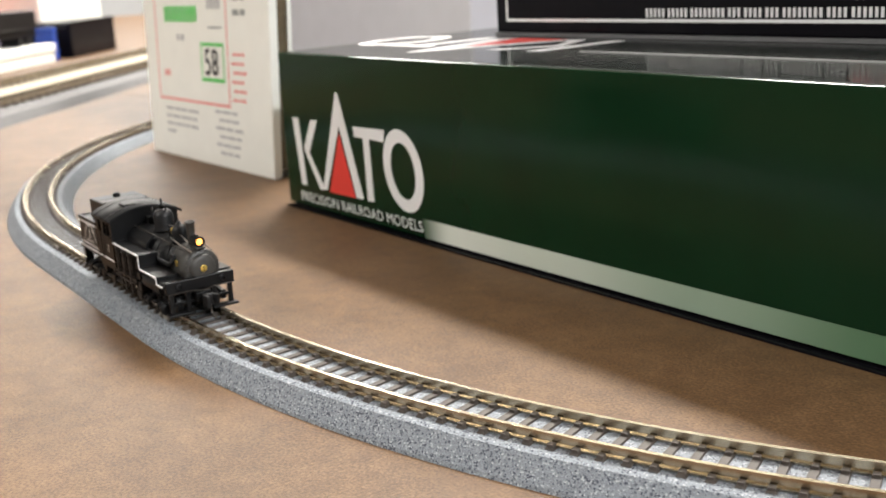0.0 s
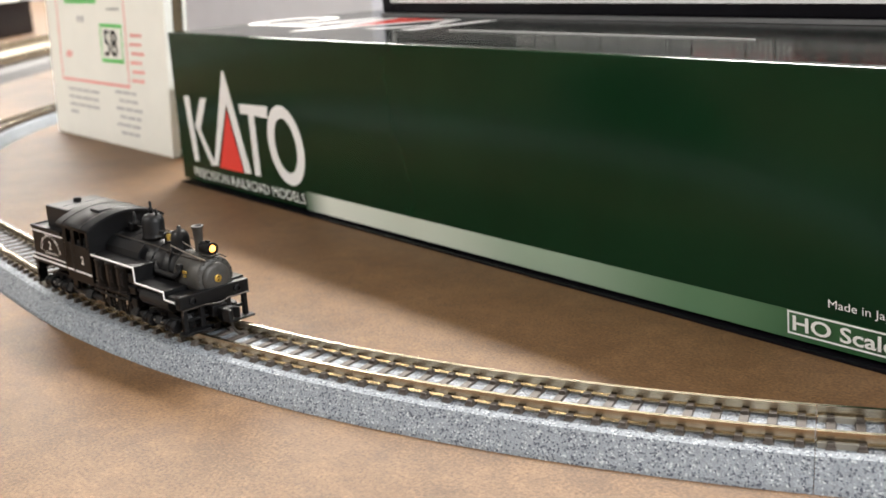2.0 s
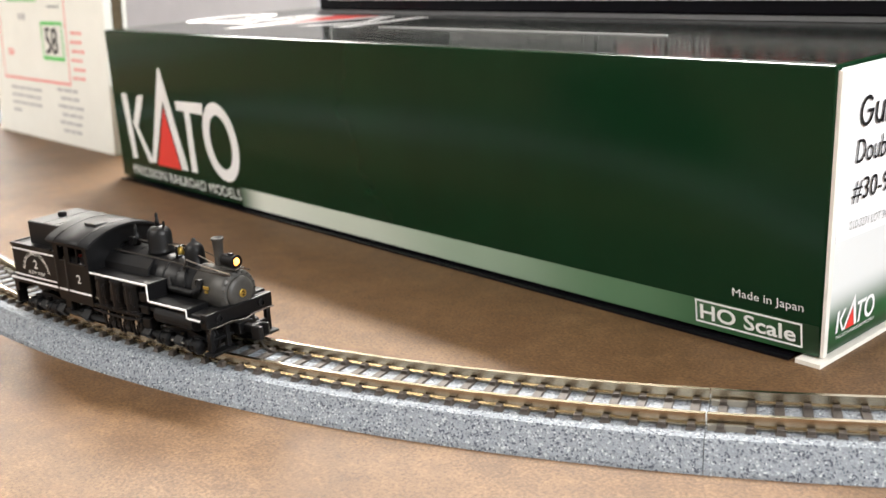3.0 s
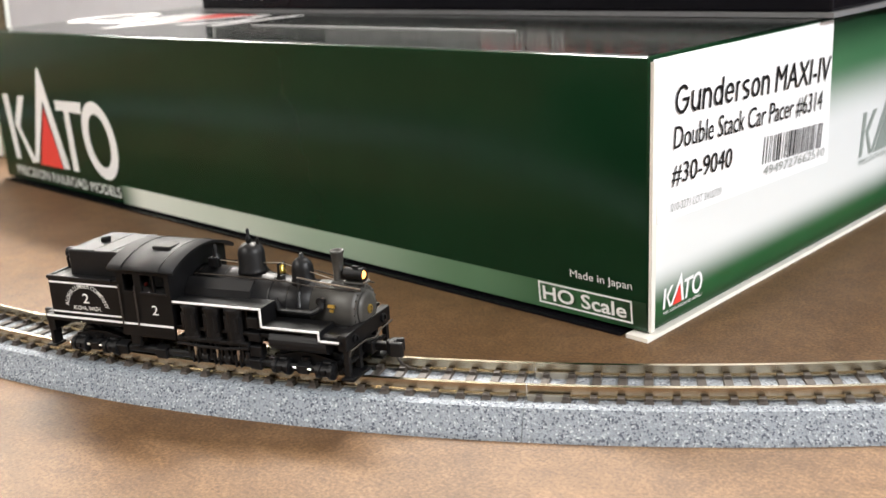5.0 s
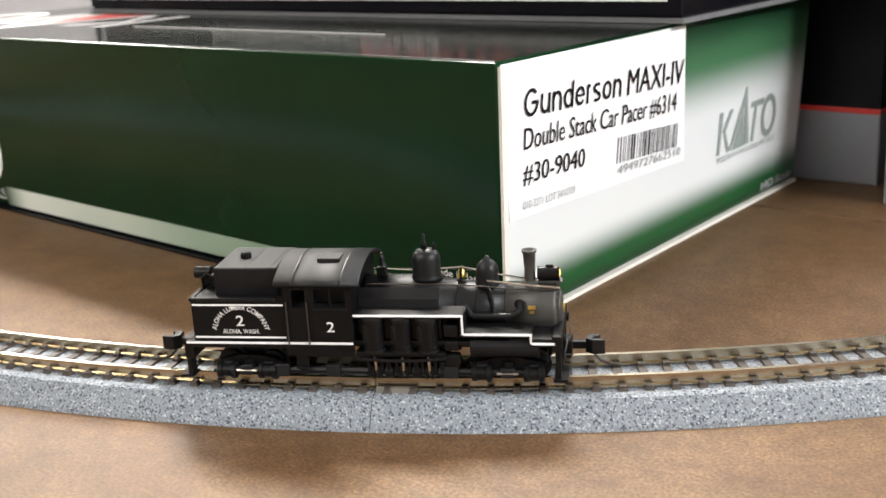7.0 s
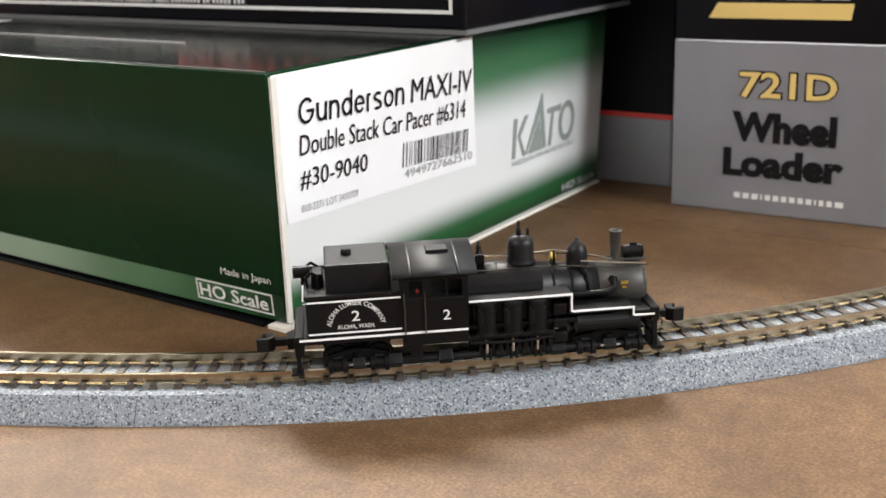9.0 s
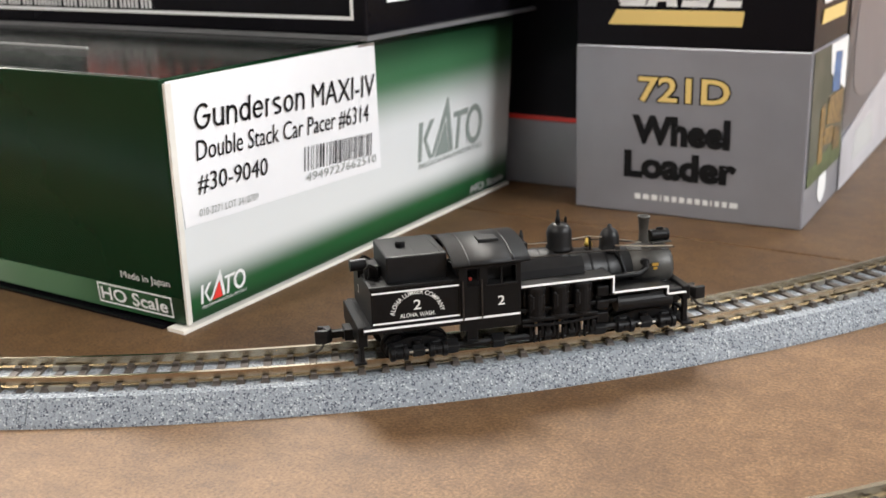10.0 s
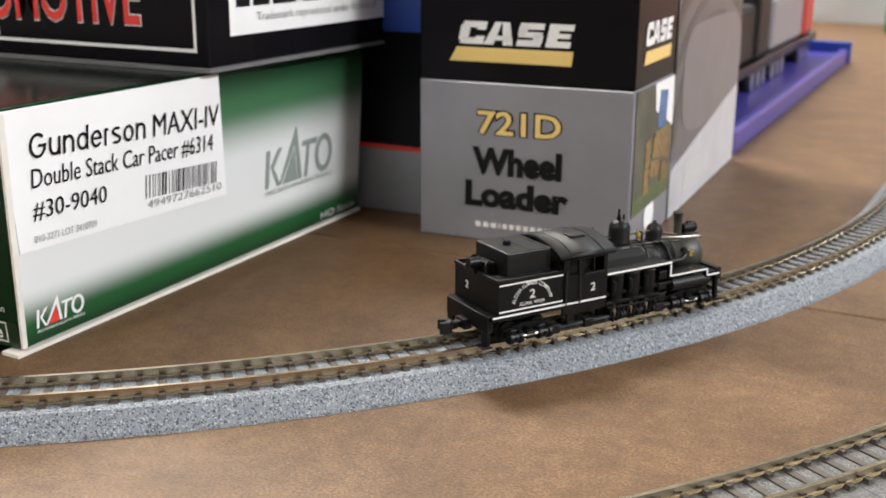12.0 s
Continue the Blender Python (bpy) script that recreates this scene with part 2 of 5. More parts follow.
def add_wire(bm, pts, r, seg=6):
    for a, b in zip(pts, pts[1:]):
        add_tube(bm, a, b, r, seg=seg)
    return bm


def add_lathe(bm, profile, centre, axis="z", seg=20):
    """Profile of (radius, height) turned round an axis through centre."""
    rings = []
    for r, h in profile:
        ring = []
        for i in range(seg):
            a = 2 * math.pi * i / seg
            c, s = r * math.cos(a), r * math.sin(a)
            co = (c, s, h) if axis == "z" else ((h, c, s) if axis == "x" else (c, h, s))
            ring.append(bm.verts.new(Vector(centre) + Vector(co)))
        rings.append(ring)
    for a, b in zip(rings, rings[1:]):
        for i in range(seg):
            bm.faces.new((a[i], a[(i + 1) % seg], b[(i + 1) % seg], b[i]))
    bm.faces.new(rings[0][::-1])
    bm.faces.new(rings[-1])
    bmesh.ops.recalc_face_normals(bm, faces=bm.faces)
    return bm


def lathe(*a, **k):
    return add_lathe(bmesh.new(), *a, **k)


def plate(pts, origin, u, v, depth):
    """A flat polygon of (a, b) points on the plane origin + a u + b v, with a little thickness outwards."""
    u, v = Vector(u).normalized(), Vector(v).normalized()
    n = u.cross(v)
    bm = bmesh.new()
    lo = [bm.verts.new(Vector(origin) + a * u + b * v) for a, b in pts]
    hi = [bm.verts.new(Vector(origin) + a * u + b * v + depth * n) for a, b in pts]
    bm.faces.new(hi)
    k = len(pts)
    for i in range(k):
        bm.faces.new((lo[i], lo[(i + 1) % k], hi[(i + 1) % k], hi[i]))
    bmesh.ops.recalc_face_normals(bm, faces=bm.faces)
    return bm


def rect(a0, a1, b0, b1):
    return [(a0, b0), (a1, b0), (a1, b1), (a0, b1)]


def writing(name, body, mat, parent, origin, u, v, width, height, bold=0.0, lift=0.0002, bend=None, label=""):
    """Letters laid flat on a face: origin is their lower left corner."""
    cu = bpy.data.curves.new("letters", "FONT")
    cu.body = body
    cu.offset = bold
    cu.resolution_u = 3
    tmp = bpy.data.objects.new("letters", cu)
    scene.collection.objects.link(tmp)
    bpy.context.view_layer.update()
    me = bpy.data.meshes.new_from_object(tmp.evaluated_get(bpy.context.evaluated_depsgraph_get()))
    bpy.data.objects.remove(tmp)
    u, v = Vector(u).normalized(), Vector(v).normalized()
    n = u.cross(v)
    xs = [q.co.x for q in me.vertices]
    ys = [q.co.y for q in me.vertices]
    x0, y0, sx, sy = min(xs), min(ys), width / (max(xs) - min(xs)), height / (max(ys) - min(ys))
    for q in me.vertices:
        a, b = (q.co.x - x0) * sx, (q.co.y - y0) * sy
        if bend:
            ang = math.pi / 2 + bend[1] * (0.5 - a / width)
            rr = bend[0] + b
            a, b = rr * math.cos(ang), rr * math.sin(ang)
        q.co = Vector(origin) + u * a + v * b + n * lift
    me.materials.clear()
    me.materials.append(mat)
    ob = new(name, me)
    ob.parent = parent
    if label:
        ob["label"] = label
    return ob


def bars(name, mat, parent, origin, u, v, widths, height, gap, lift=0.00015):
    """Plain bars in place of words that cannot be read or must not be written."""
    u, v = Vector(u).normalized(), Vector(v).normalized()
    n = u.cross(v)
    bm = bmesh.new()
    a = 0.0
    for w in widths:
        q = [Vector(origin) + n * lift + u * s + v * b for s, b in rect(a, a + w, 0, height)]
        bm.faces.new([bm.verts.new(c) for c in q])
        a += w + gap
    return part(name, bm, mat, parent)


# ---------------------------------------------------------------- room
TOP = 0.0
ground = part("floor", box(-4, 4, -3, 5, -0.79, -0.75), M["floor"])
tagged(ground, "grey vinyl floor under the layout table", "floor", kind="structure")
# unseen walls and ceiling added; the wall grey holds down bounce and reflections
for nm, b in (("wall_north", (-4.05, 4.05, 4.0, 4.1, -0.75, 1.75)), ("wall_south", (-4.05, 4.05, -2.1, -2.0, -0.75, 1.75)), ("wall_west", (-4.1, -4.0, -2.0, 4.0, -0.75, 1.75)), ("wall_east", (4.0, 4.1, -2.0, 4.0, -0.75, 1.75))):
    tagged(part(nm, box(*b), M["wall"]), "unseen grey wall added to close the room", "wall", kind="structure")
tagged(part("ceiling", box(-4.1, 4.1, -2.1, 4.1, 1.75, 1.8), M["ceiling"]), "unseen white painted ceiling added over the fluorescent light", "ceiling", kind="structure")

table = thing("layout_table", "brown hardboard layout table top, smooth and speckled", "table")
part("board", box(-3.0, 1.6, -0.9, 0.1225, -0.02, 0.0, bev=0.0006), M["table"], table)
part("board", box(-3.0, 1.6, 0.1231, 2.6, -0.02, 0.0, bev=0.0006), M["table"], table)
for x, y in ((-2.9, -0.8), (1.5, -0.8), (-2.9, 2.5), (1.5, 2.5)):
    part("leg", box(x - 0.04, x + 0.04, y - 0.04, y + 0.04, -0.75, -0.02), M["floor"], table)

# ---------------------------------------------------------------- track
CX, CY, RAD = -0.1784, 0.2544, 0.348
GA, GB = radians(-92), radians(-2)
STRAIGHT = 0.100
RAILTOP = 0.0075


def track_point(s):
    """Place and heading on the inner loop; s in metres along the way, zero where the curve begins."""
    pa = Vector((CX + RAD * math.cos(GA), CY + RAD * math.sin(GA)))
    da = Vector((-math.sin(GA), math.cos(GA)))
    if s < -STRAIGHT:
        end = pa - da * STRAIGHT
        c2 = end + Vector((-da.y, da.x)) * RAD
        a = GA + (s + STRAIGHT) / RAD
        return Vector((c2.x + RAD * math.cos(a), c2.y + RAD * math.sin(a))), a + math.pi / 2
    if s < 0:
        return pa + da * s, GA + math.pi / 2
    arc = (GB - GA) * RAD
    if s < arc:
        a = GA + s / RAD
        return Vector((CX + RAD * math.cos(a), CY + RAD * math.sin(a))), a + math.pi / 2
    pb = Vector((CX + RAD * math.cos(GB), CY + RAD * math.sin(GB)))
    db = Vector((-math.sin(GB), math.cos(GB)))
    return pb + db * (s - arc), GB + math.pi / 2


def sweep(bm, fn, s0, s1, profile, steps, cap=True):
    """Sweep a closed profile of (to the right, up) along the way."""
    rings = []
    for i in range(steps + 1):
        s = s0 + (s1 - s0) * i / steps
        p, h = fn(s)
        rx, ry = math.sin(h), -math.cos(h)
        rings.append([bm.verts.new((p.x + rx * a, p.y + ry * a, b)) for a, b in profile])
    k = len(profile)
    for r0, r1 in zip(rings, rings[1:]):
        for i in range(k):
            bm.faces.new((r0[i], r0[(i + 1) % k], r1[(i + 1) % k], r1[i]))
    if cap:
        bm.faces.new(rings[0][::-1])
        bm.faces.new(rings[-1])
    bmesh.ops.recalc_face_normals(bm, faces=bm.faces)
    return bm


BED = [(-0.0125, 0.0), (0.0125, 0.0), (0.0122, 0.0008), (0.0090, 0.0048), (0.0080, 0.0051), (-0.0080, 0.0051), (-0.0090, 0.0048), (-0.0122, 0.0008)]


def rail_profile(c, top, h):
    return [(c - 0.0009, top - h), (c + 0.0009, top - h), (c + 0.0009, top - h + 0.0003), (c + 0.0003, top - h + 0.0005), (c + 0.0003, top - 0.0006), (c + 0.00045, top - 0.0005), (c + 0.00045, top), (c - 0.00045, top), (c - 0.00045, top - 0.0005), (c - 0.0003, top - 0.0006), (c - 0.0003, top - h + 0.0005), (c - 0.0009, top - h + 0.0003)]


TIE = None


def tie_mesh():
    bm = bmesh.new()
    add_hexa(bm, [(-0.0009, -0.0071, 0), (0.0009, -0.0071, 0), (0.0009, 0.0071, 0), (-0.0009, 0.0071, 0), (-0.00075, -0.0069, 0.0005), (0.00075, -0.0069, 0.0005), (0.00075, 0.0069, 0.0005), (-0.00075, 0.0069, 0.0005)])
    for y in (-0.0062, -0.0036, 0.0036, 0.0062):
        add_box(bm, -0.0006, 0.0006, y - 0.0006, y + 0.0006, 0.0004, 0.0011)
    me = bpy.data.meshes.new("tie")
    bm.to_mesh(me)
    bm.free()
    me.materials.append(M["tie"])
    return me


TIE = tie_mesh()
PITCH = 0.00467


def track_section(fn, s0, s1, label, group, bed, top=RAILTOP, ties=True, bedmat="ballast", joiners=True):
    sec = thing("track_section", label, "model track", group)
    steps = max(2, int((s1 - s0) / 0.004))
    part("roadbed", sweep(bmesh.new(), fn, s0 + 0.00006, s1 - 0.00006, bed, steps), M[bedmat], sec, "grey speckled plastic ballast")
    for c in (-0.00495, 0.00495):
        part("rail", sweep(bmesh.new(), fn, s0 + 0.0001, s1 - 0.0001, rail_profile(c, top, 0.0021), steps), M["rail"], sec, "brass-toned nickel rail")
    if ties:
        n = int(round((s1 - s0) / PITCH))
        for i in range(n):
            p, h = fn(s0 + (i + 0.5) * (s1 - s0) / n)
            ob = new("tie", TIE)
            ob.parent = sec
            ob.matrix_basis = pose(p.x, p.y, top - 0.0025, 0, 0, math.degrees(h))
    if joiners:
        for c in (-0.00495, 0.00495):
            for side in (-1, 1):
                bm = bmesh.new()
                off = c + side * 0.0013
                prof = [(off - 0.00045, top - 0.0026), (off + 0.00045, top - 0.0026), (off + 0.00035, top - 0.0014), (off - 0.00035, top - 0.0014)]
                sweep(bm, fn, s0 - 0.0045 + 0.0048, s0 + 0.0075, prof, 2)
                part("rail_joiner", bm, M["joiner"], sec, "grey plastic rail joiner")
    return sec


def s_of(deg):
    return (radians(deg) - GA) * RAD


LOOP = "curved pieces of the inner loop"
LAB = "grey ballasted model track piece with two metal rails on the table"
for a, b in ((-STRAIGHT - 0.60, -STRAIGHT - 0.45), (-STRAIGHT - 0.45, -STRAIGHT - 0.30), (-STRAIGHT - 0.30, -STRAIGHT - 0.15), (-STRAIGHT - 0.15, -STRAIGHT), (-STRAIGHT, 0.0), (0.0, s_of(-58.4)), (s_of(-58.4), s_of(-30.3)), (s_of(-30.3), s_of(-2)), (s_of(-2), s_of(-2) + 0.22), (s_of(-2) + 0.22, s_of(-2) + 0.6)):
    track_section(track_point, a, b, LAB, LOOP, BED)


def outer_point(s):
    a = radians(-92) + s / 0.4276
    return Vector((CX + 0.4276 * math.cos(a), CY + 0.4276 * math.sin(a))), a + math.pi / 2


BED2 = [(-0.0064, 0.0), (0.0125, 0.0), (0.0125, 0.0035), (0.0115, 0.0040), (-0.0062, 0.0040), (-0.0064, 0.0035)]
for a, b in ((-0.12, 0.16), (0.16, 0.44), (0.44, 0.72)):
    track_section(outer_point, a, b, "dark grey model track piece of the outer loop", "pieces of the outer loop", BED2, top=0.0063, bedmat="ballast_dark", joiners=False)

# ---------------------------------------------------------------- green carton
FL, EE1, EE2 = 0.075, -0.029, 0.063
KH = 0.059
KL0, KL1 = -0.3070, -0.2970


def on_front(x, z):
    return Vector((x, -FL * z, z))


def on_end(y, z):
    return Vector((EE1 * y + EE2 * z, y, z))


FN_U, FN_V = (1, 0, 0), (0, -FL, 1)
EN_U, EN_V = (EE1, 1, 0), (EE2, 0, 1)


def green_carton():
    t = thing("carton", "long dark green printed carton with a white end label", "box")
    d = 0.157
    lo = [(KL0, 0, 0.0012), (0, 0, 0.0012), (EE1 * d, d, 0.0012), (KL0 + EE1 * d, d, 0.0012)]
    hi = [(KL1, -FL * KH, KH), (EE2 * KH - EE1 * 0.004, -FL * KH, KH), (EE1 * d + EE2 * KH, d, KH), (KL1 + EE1 * d, d, KH)]
    part("body", add_hexa(bmesh.new(), lo + hi, bev=0.0005), M["green_card"], t, "glossy dark green card")
    part("base_edge", add_hexa(bmesh.new(), [(-0.004, -0.0024, 0), (0.0016, -0.0026, 0), (EE1 * d + 0.0012, d, 0), (-0.005, d, 0), (-0.004, -0.0024, 0.0009), (0.0016, -0.0026, 0.0009), (EE1 * d + 0.0012, d, 0.0009), (-0.005, d, 0.0009)]), M["carton"], t, "raw white card edge")
    # thin dark slab added as the shadow line between carton and table
    part("base_shade_strip", box(KL0 + 0.002, -0.0055, -0.0024, d - 0.002, 0.0, 0.0006), M["black_card"], t, "dark strip added as the shadow line at the foot")
    # printed band along the foot of the long side
    bm = bmesh.new()
    n = 40
    low, top = [], []
    for i in range(n + 1):
        x = -0.2150 + 0.2150 * i / n
        low.append(bm.verts.new(on_front(x, 0.0014) + Vector((0, -0.00012, 0))))
        top.append(bm.verts.new(on_front(x, 0.0079) + Vector((0, -0.00012, 0))))
    for i in range(n):
        bm.faces.new((low[i], low[i + 1], top[i + 1], top[i]))
    part("printed_band", bm, M["stripe"], t, "white band fading to green")
    # end print
    bm = bmesh.new()
    q = [on_end(y, z) + Vector((0.0002, 0, 0)) for y, z in ((0.0008, 0.0014), (d - 0.0005, 0.0014), (d - 0.0005, KH - 0.0006), (-0.0030, KH - 0.0006))]
    bm.faces.new([bm.verts.new(c) for c in q])
    part("end_panel", bm, M["end_card"], t, "white end panel fading to green")
    part("end_flap_edge", add_hexa(bmesh.new(), [on_end(-0.0002, 0.0014), on_end(-0.0002, 0.0014) + Vector((0.0007, 0, 0)), on_end(0.0012, 0.0014) + Vector((0.0007, 0, 0)), on_end(0.0012, 0.0014), on_end(-0.0036, KH - 0.001), on_end(-0.0036, KH - 0.001) + Vector((0.0008, 0, 0)), on_end(-0.0018, KH - 0.001) + Vector((0.0008, 0, 0)), on_end(-0.0018, KH - 0.001)]), M["carton"], t, "pale cut card edge")
    lab = part("label", plate([(0.0008, 0.0248), (0.0790, 0.0225), (0.0752, 0.0582), (-0.0030, 0.0585)], (0.00025, 0, 0), EN_U, EN_V, 0.0002), M["label"], t, "white paper sticker")
    K = 0.00055
    LAB_U = (Vector(EN_U) - 0.038 * Vector(EN_V)).normalized()
    LAB_V = (Vector(EN_V) + 0.038 * Vector(EN_U)).normalized()

    def w(name, s, y0, y1, z0, z1, m="black_print", bold=0.0):
        writing(name, s, M[m], lab, on_end(y0, z0) + Vector((K, 0, 0)), LAB_U, LAB_V, y1 - y0, z1 - z0, bold)

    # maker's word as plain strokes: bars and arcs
    def strokes(y, z, wd, ht, arcs, posts, th=0.00075):
        bm_ = bmesh.new()
        n_ = LAB_U.cross(LAB_V)
        o = on_end(y, z) + Vector((K, 0, 0)) + n_ * 0.0002
        for a0, a1, c, hh in arcs:
            prev = None
            for k in range(13):
                a = radians(a0 + (a1 - a0) * k / 12)
                pr = [bm_.verts.new(o + LAB_U * (wd / 2 + (wd / 2 - q) * math.cos(a)) + LAB_V * (c + (hh / 2 - q) * math.sin(a))) for q in (0, th)]
                if prev:
                    bm_.faces.new((prev[0], pr[0], pr[1], prev[1]))
                prev = pr
        for p0, p1, q0, q1 in posts:
            bm_.faces.new([bm_.verts.new(o + LAB_U * p + LAB_V * q) for p, q in rect(p0, p1, q0, q1)])
        bmesh.ops.recalc_face_normals(bm_, faces=bm_.faces)
        part("maker_word", bm_, M["black_print"], lab)

    T_, X_ = 0.00075, 0.0044
    kinds = {
        "open_ring": (0.0052, [(45, 360, 0.0030, 0.0060)], [(0.0027, 0.0052, 0.0026, 0.0033)]),
        "cup": (0.0036, [(180, 360, 0.0020, 0.0040)], [(0, T_, 0.0018, X_), (0.0036 - T_, 0.0036, 0, X_)]),
        "arch": (0.0036, [(0, 180, X_ - 0.0020, 0.0040)], [(0, T_, 0, X_), (0.0036 - T_, 0.0036, 0, X_ - 0.0018)]),
        "ring_post": (0.0038, [(0, 360, X_ / 2, X_)], [(0.0038 - T_, 0.0038, 0, 0.0060)]),
        "barred_ring": (0.0038, [(0, 325, X_ / 2, X_)], [(0.0003, 0.0036, 0.0020, 0.0026)]),
        "post": (0.0018, [(50, 180, X_ - 0.0014, 0.0028)], [(0, T_, 0, X_)]),
        "wave": (0.0033, [(40, 270, X_ * 0.75 - 0.0001, X_ / 2 + 0.0002), (-140, 90, X_ * 0.25 + 0.0001, X_ / 2 + 0.0002)], []),
        "full_ring": (0.0038, [(0, 360, X_ / 2, X_)], []),
    }
    y = 0.0049
    for kd in ("open_ring", "cup", "arch", "ring_post", "barred_ring", "post", "wave", "full_ring", "arch"):
        wd, arcs, posts = kinds[kd]
        strokes(y, 0.0464 - 0.038 * (y - 0.0049), wd, 0.006, arcs, posts)
        y += wd + 0.00085
    w("label_text", "MAXI-IV", 0.0472, 0.0750, 0.0447, 0.0507)
    w("label_text", "Double Stack Car Pacer #6314", 0.0051, 0.0723, 0.0390, 0.0442)
    w("label_text", "#30-9040", 0.0050, 0.0293, 0.0316, 0.0364)
    w("label_text", "4949727662510", 0.0443, 0.0761, 0.0259, 0.0281, "grey_print")
    w("label_text", "010-3271 LOT 3410709", 0.0051, 0.0255, 0.0264, 0.0282, "grey_print")
    # bar code
    rng = random.Random(5)
    y = 0.0438
    while y < 0.0742:
        wd = rng.choice((0.0003, 0.0003, 0.0005, 0.0008))
        bars("code_bar", M["black_print"], lab, on_end(y, 0.0287 - 0.055 * (y - 0.0438)) + Vector((K, 0, 0)), LAB_U, LAB_V, [wd], 0.0063, 0, 0)
        y += wd + rng.choice((0.0004, 0.0006, 0.0009))

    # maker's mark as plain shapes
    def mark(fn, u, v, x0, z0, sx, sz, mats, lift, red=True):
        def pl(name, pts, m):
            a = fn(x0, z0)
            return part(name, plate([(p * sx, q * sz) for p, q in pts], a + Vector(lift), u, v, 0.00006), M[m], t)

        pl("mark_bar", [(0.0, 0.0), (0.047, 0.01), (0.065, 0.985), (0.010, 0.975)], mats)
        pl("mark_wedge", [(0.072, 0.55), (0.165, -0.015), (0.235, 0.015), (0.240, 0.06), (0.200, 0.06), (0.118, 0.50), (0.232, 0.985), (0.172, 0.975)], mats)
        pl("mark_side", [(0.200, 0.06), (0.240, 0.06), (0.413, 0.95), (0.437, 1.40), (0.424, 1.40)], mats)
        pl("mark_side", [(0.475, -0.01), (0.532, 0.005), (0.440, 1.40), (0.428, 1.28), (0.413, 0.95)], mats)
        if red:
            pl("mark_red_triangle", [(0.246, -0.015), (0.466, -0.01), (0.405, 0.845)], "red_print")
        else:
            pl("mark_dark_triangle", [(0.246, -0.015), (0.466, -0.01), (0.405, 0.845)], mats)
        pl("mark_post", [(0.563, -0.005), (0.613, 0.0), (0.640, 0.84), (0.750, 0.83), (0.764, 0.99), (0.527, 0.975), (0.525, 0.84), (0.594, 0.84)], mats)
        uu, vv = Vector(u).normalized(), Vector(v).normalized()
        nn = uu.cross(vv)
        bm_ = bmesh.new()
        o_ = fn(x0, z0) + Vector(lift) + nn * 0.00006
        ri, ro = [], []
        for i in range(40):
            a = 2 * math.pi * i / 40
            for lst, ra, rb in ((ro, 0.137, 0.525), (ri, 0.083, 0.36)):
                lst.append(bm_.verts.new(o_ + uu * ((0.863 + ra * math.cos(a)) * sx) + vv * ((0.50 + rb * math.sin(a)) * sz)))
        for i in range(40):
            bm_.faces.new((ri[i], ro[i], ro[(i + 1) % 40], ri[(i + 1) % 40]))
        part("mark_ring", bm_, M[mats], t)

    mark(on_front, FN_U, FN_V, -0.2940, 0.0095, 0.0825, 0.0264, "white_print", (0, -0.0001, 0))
    writing("print_text", "PRECISION RAILROAD MODELS", M["white_print"], t, on_front(-0.2953, 0.0033) + Vector((0, -0.00025, 0)), FN_U, FN_V, 0.0802, 0.0037)
    writing("print_text", "Made in Japan", M["white_print"], t, on_front(-0.0195, 0.0098) + Vector((0, -0.0001, 0)), FN_U, FN_V, 0.0163, 0.0023)
    writing("print_text", "HO Scale", M["white_print"], t, on_front(-0.0277, 0.0035) + Vector((0, -0.00025, 0)), FN_U, FN_V, 0.0228, 0.0034, 0.02)
    for r_ in (rect(-0.0291, -0.0036, 0.0025, 0.0029), rect(-0.0291, -0.0036, 0.0073, 0.0077), rect(-0.0291, -0.0287, 0.0029, 0.0073), rect(-0.0040, -0.0036, 0.0029, 0.0073)):
        part("print_frame", plate(r_, (0, -0.00015, 0), FN_U, FN_V, 0.00005), M["white_print"], t)
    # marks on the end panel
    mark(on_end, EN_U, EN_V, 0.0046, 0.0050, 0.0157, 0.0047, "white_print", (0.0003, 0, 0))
    writing("print_text", "PRECISION RAILROAD MODELS", M["white_print"], t, on_end(0.0046, 0.0038) + Vector((0.0003, 0, 0)), EN_U, EN_V, 0.0157, 0.0007)
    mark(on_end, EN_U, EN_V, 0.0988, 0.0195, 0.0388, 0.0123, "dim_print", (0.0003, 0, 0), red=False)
    writing("print_text", "PRECISION RAILROAD MODELS", M["dim_print"], t, on_end(0.0990, 0.0173) + Vector((0.0003, 0, 0)), EN_U, EN_V, 0.0385, 0.0016)
    writing("print_text", "HO Scale", M["pale_print"], t, on_end(0.1314, 0.0024) + Vector((0.0003, 0, 0)), EN_U, EN_V, 0.0225, 0.0026, 0.02)
    # print on the lid
    lid = KH + 0.0001

    def top_pt(x, y):
        return Vector((x, y, lid))

    part("lid_panel", plate(rect(KL1 + 0.001, EE2 * KH - 0.001, -0.0030, 0.1545), (0, 0, KH + 0.00002), (1, 0, 0), (0, 1, 0), 0.00006), M["lid"], t, "blackish printed lid")
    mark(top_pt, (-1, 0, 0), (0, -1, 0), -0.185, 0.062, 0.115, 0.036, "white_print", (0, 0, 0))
    part("lid_slit", plate([(-0.172, 0.0300), (-0.06, 0.0300), (-0.06, 0.0306), (-0.16, 0.0307)], top_pt(0, 0), (1, 0, 0), (0, 1, 0), 0.0003), M["pale_print"], t, "pale edge of the lid flap")
    part("lid_fold", plate([(-0.16, -0.00345), (0.003, -0.0036), (0.003, -0.0033), (-0.16, -0.0034)], top_pt(0, 0), (1, 0, 0), (0, 1, 0), 0.00015), M["dull_card"], t, "worn pale fold")
    return t


green_carton()


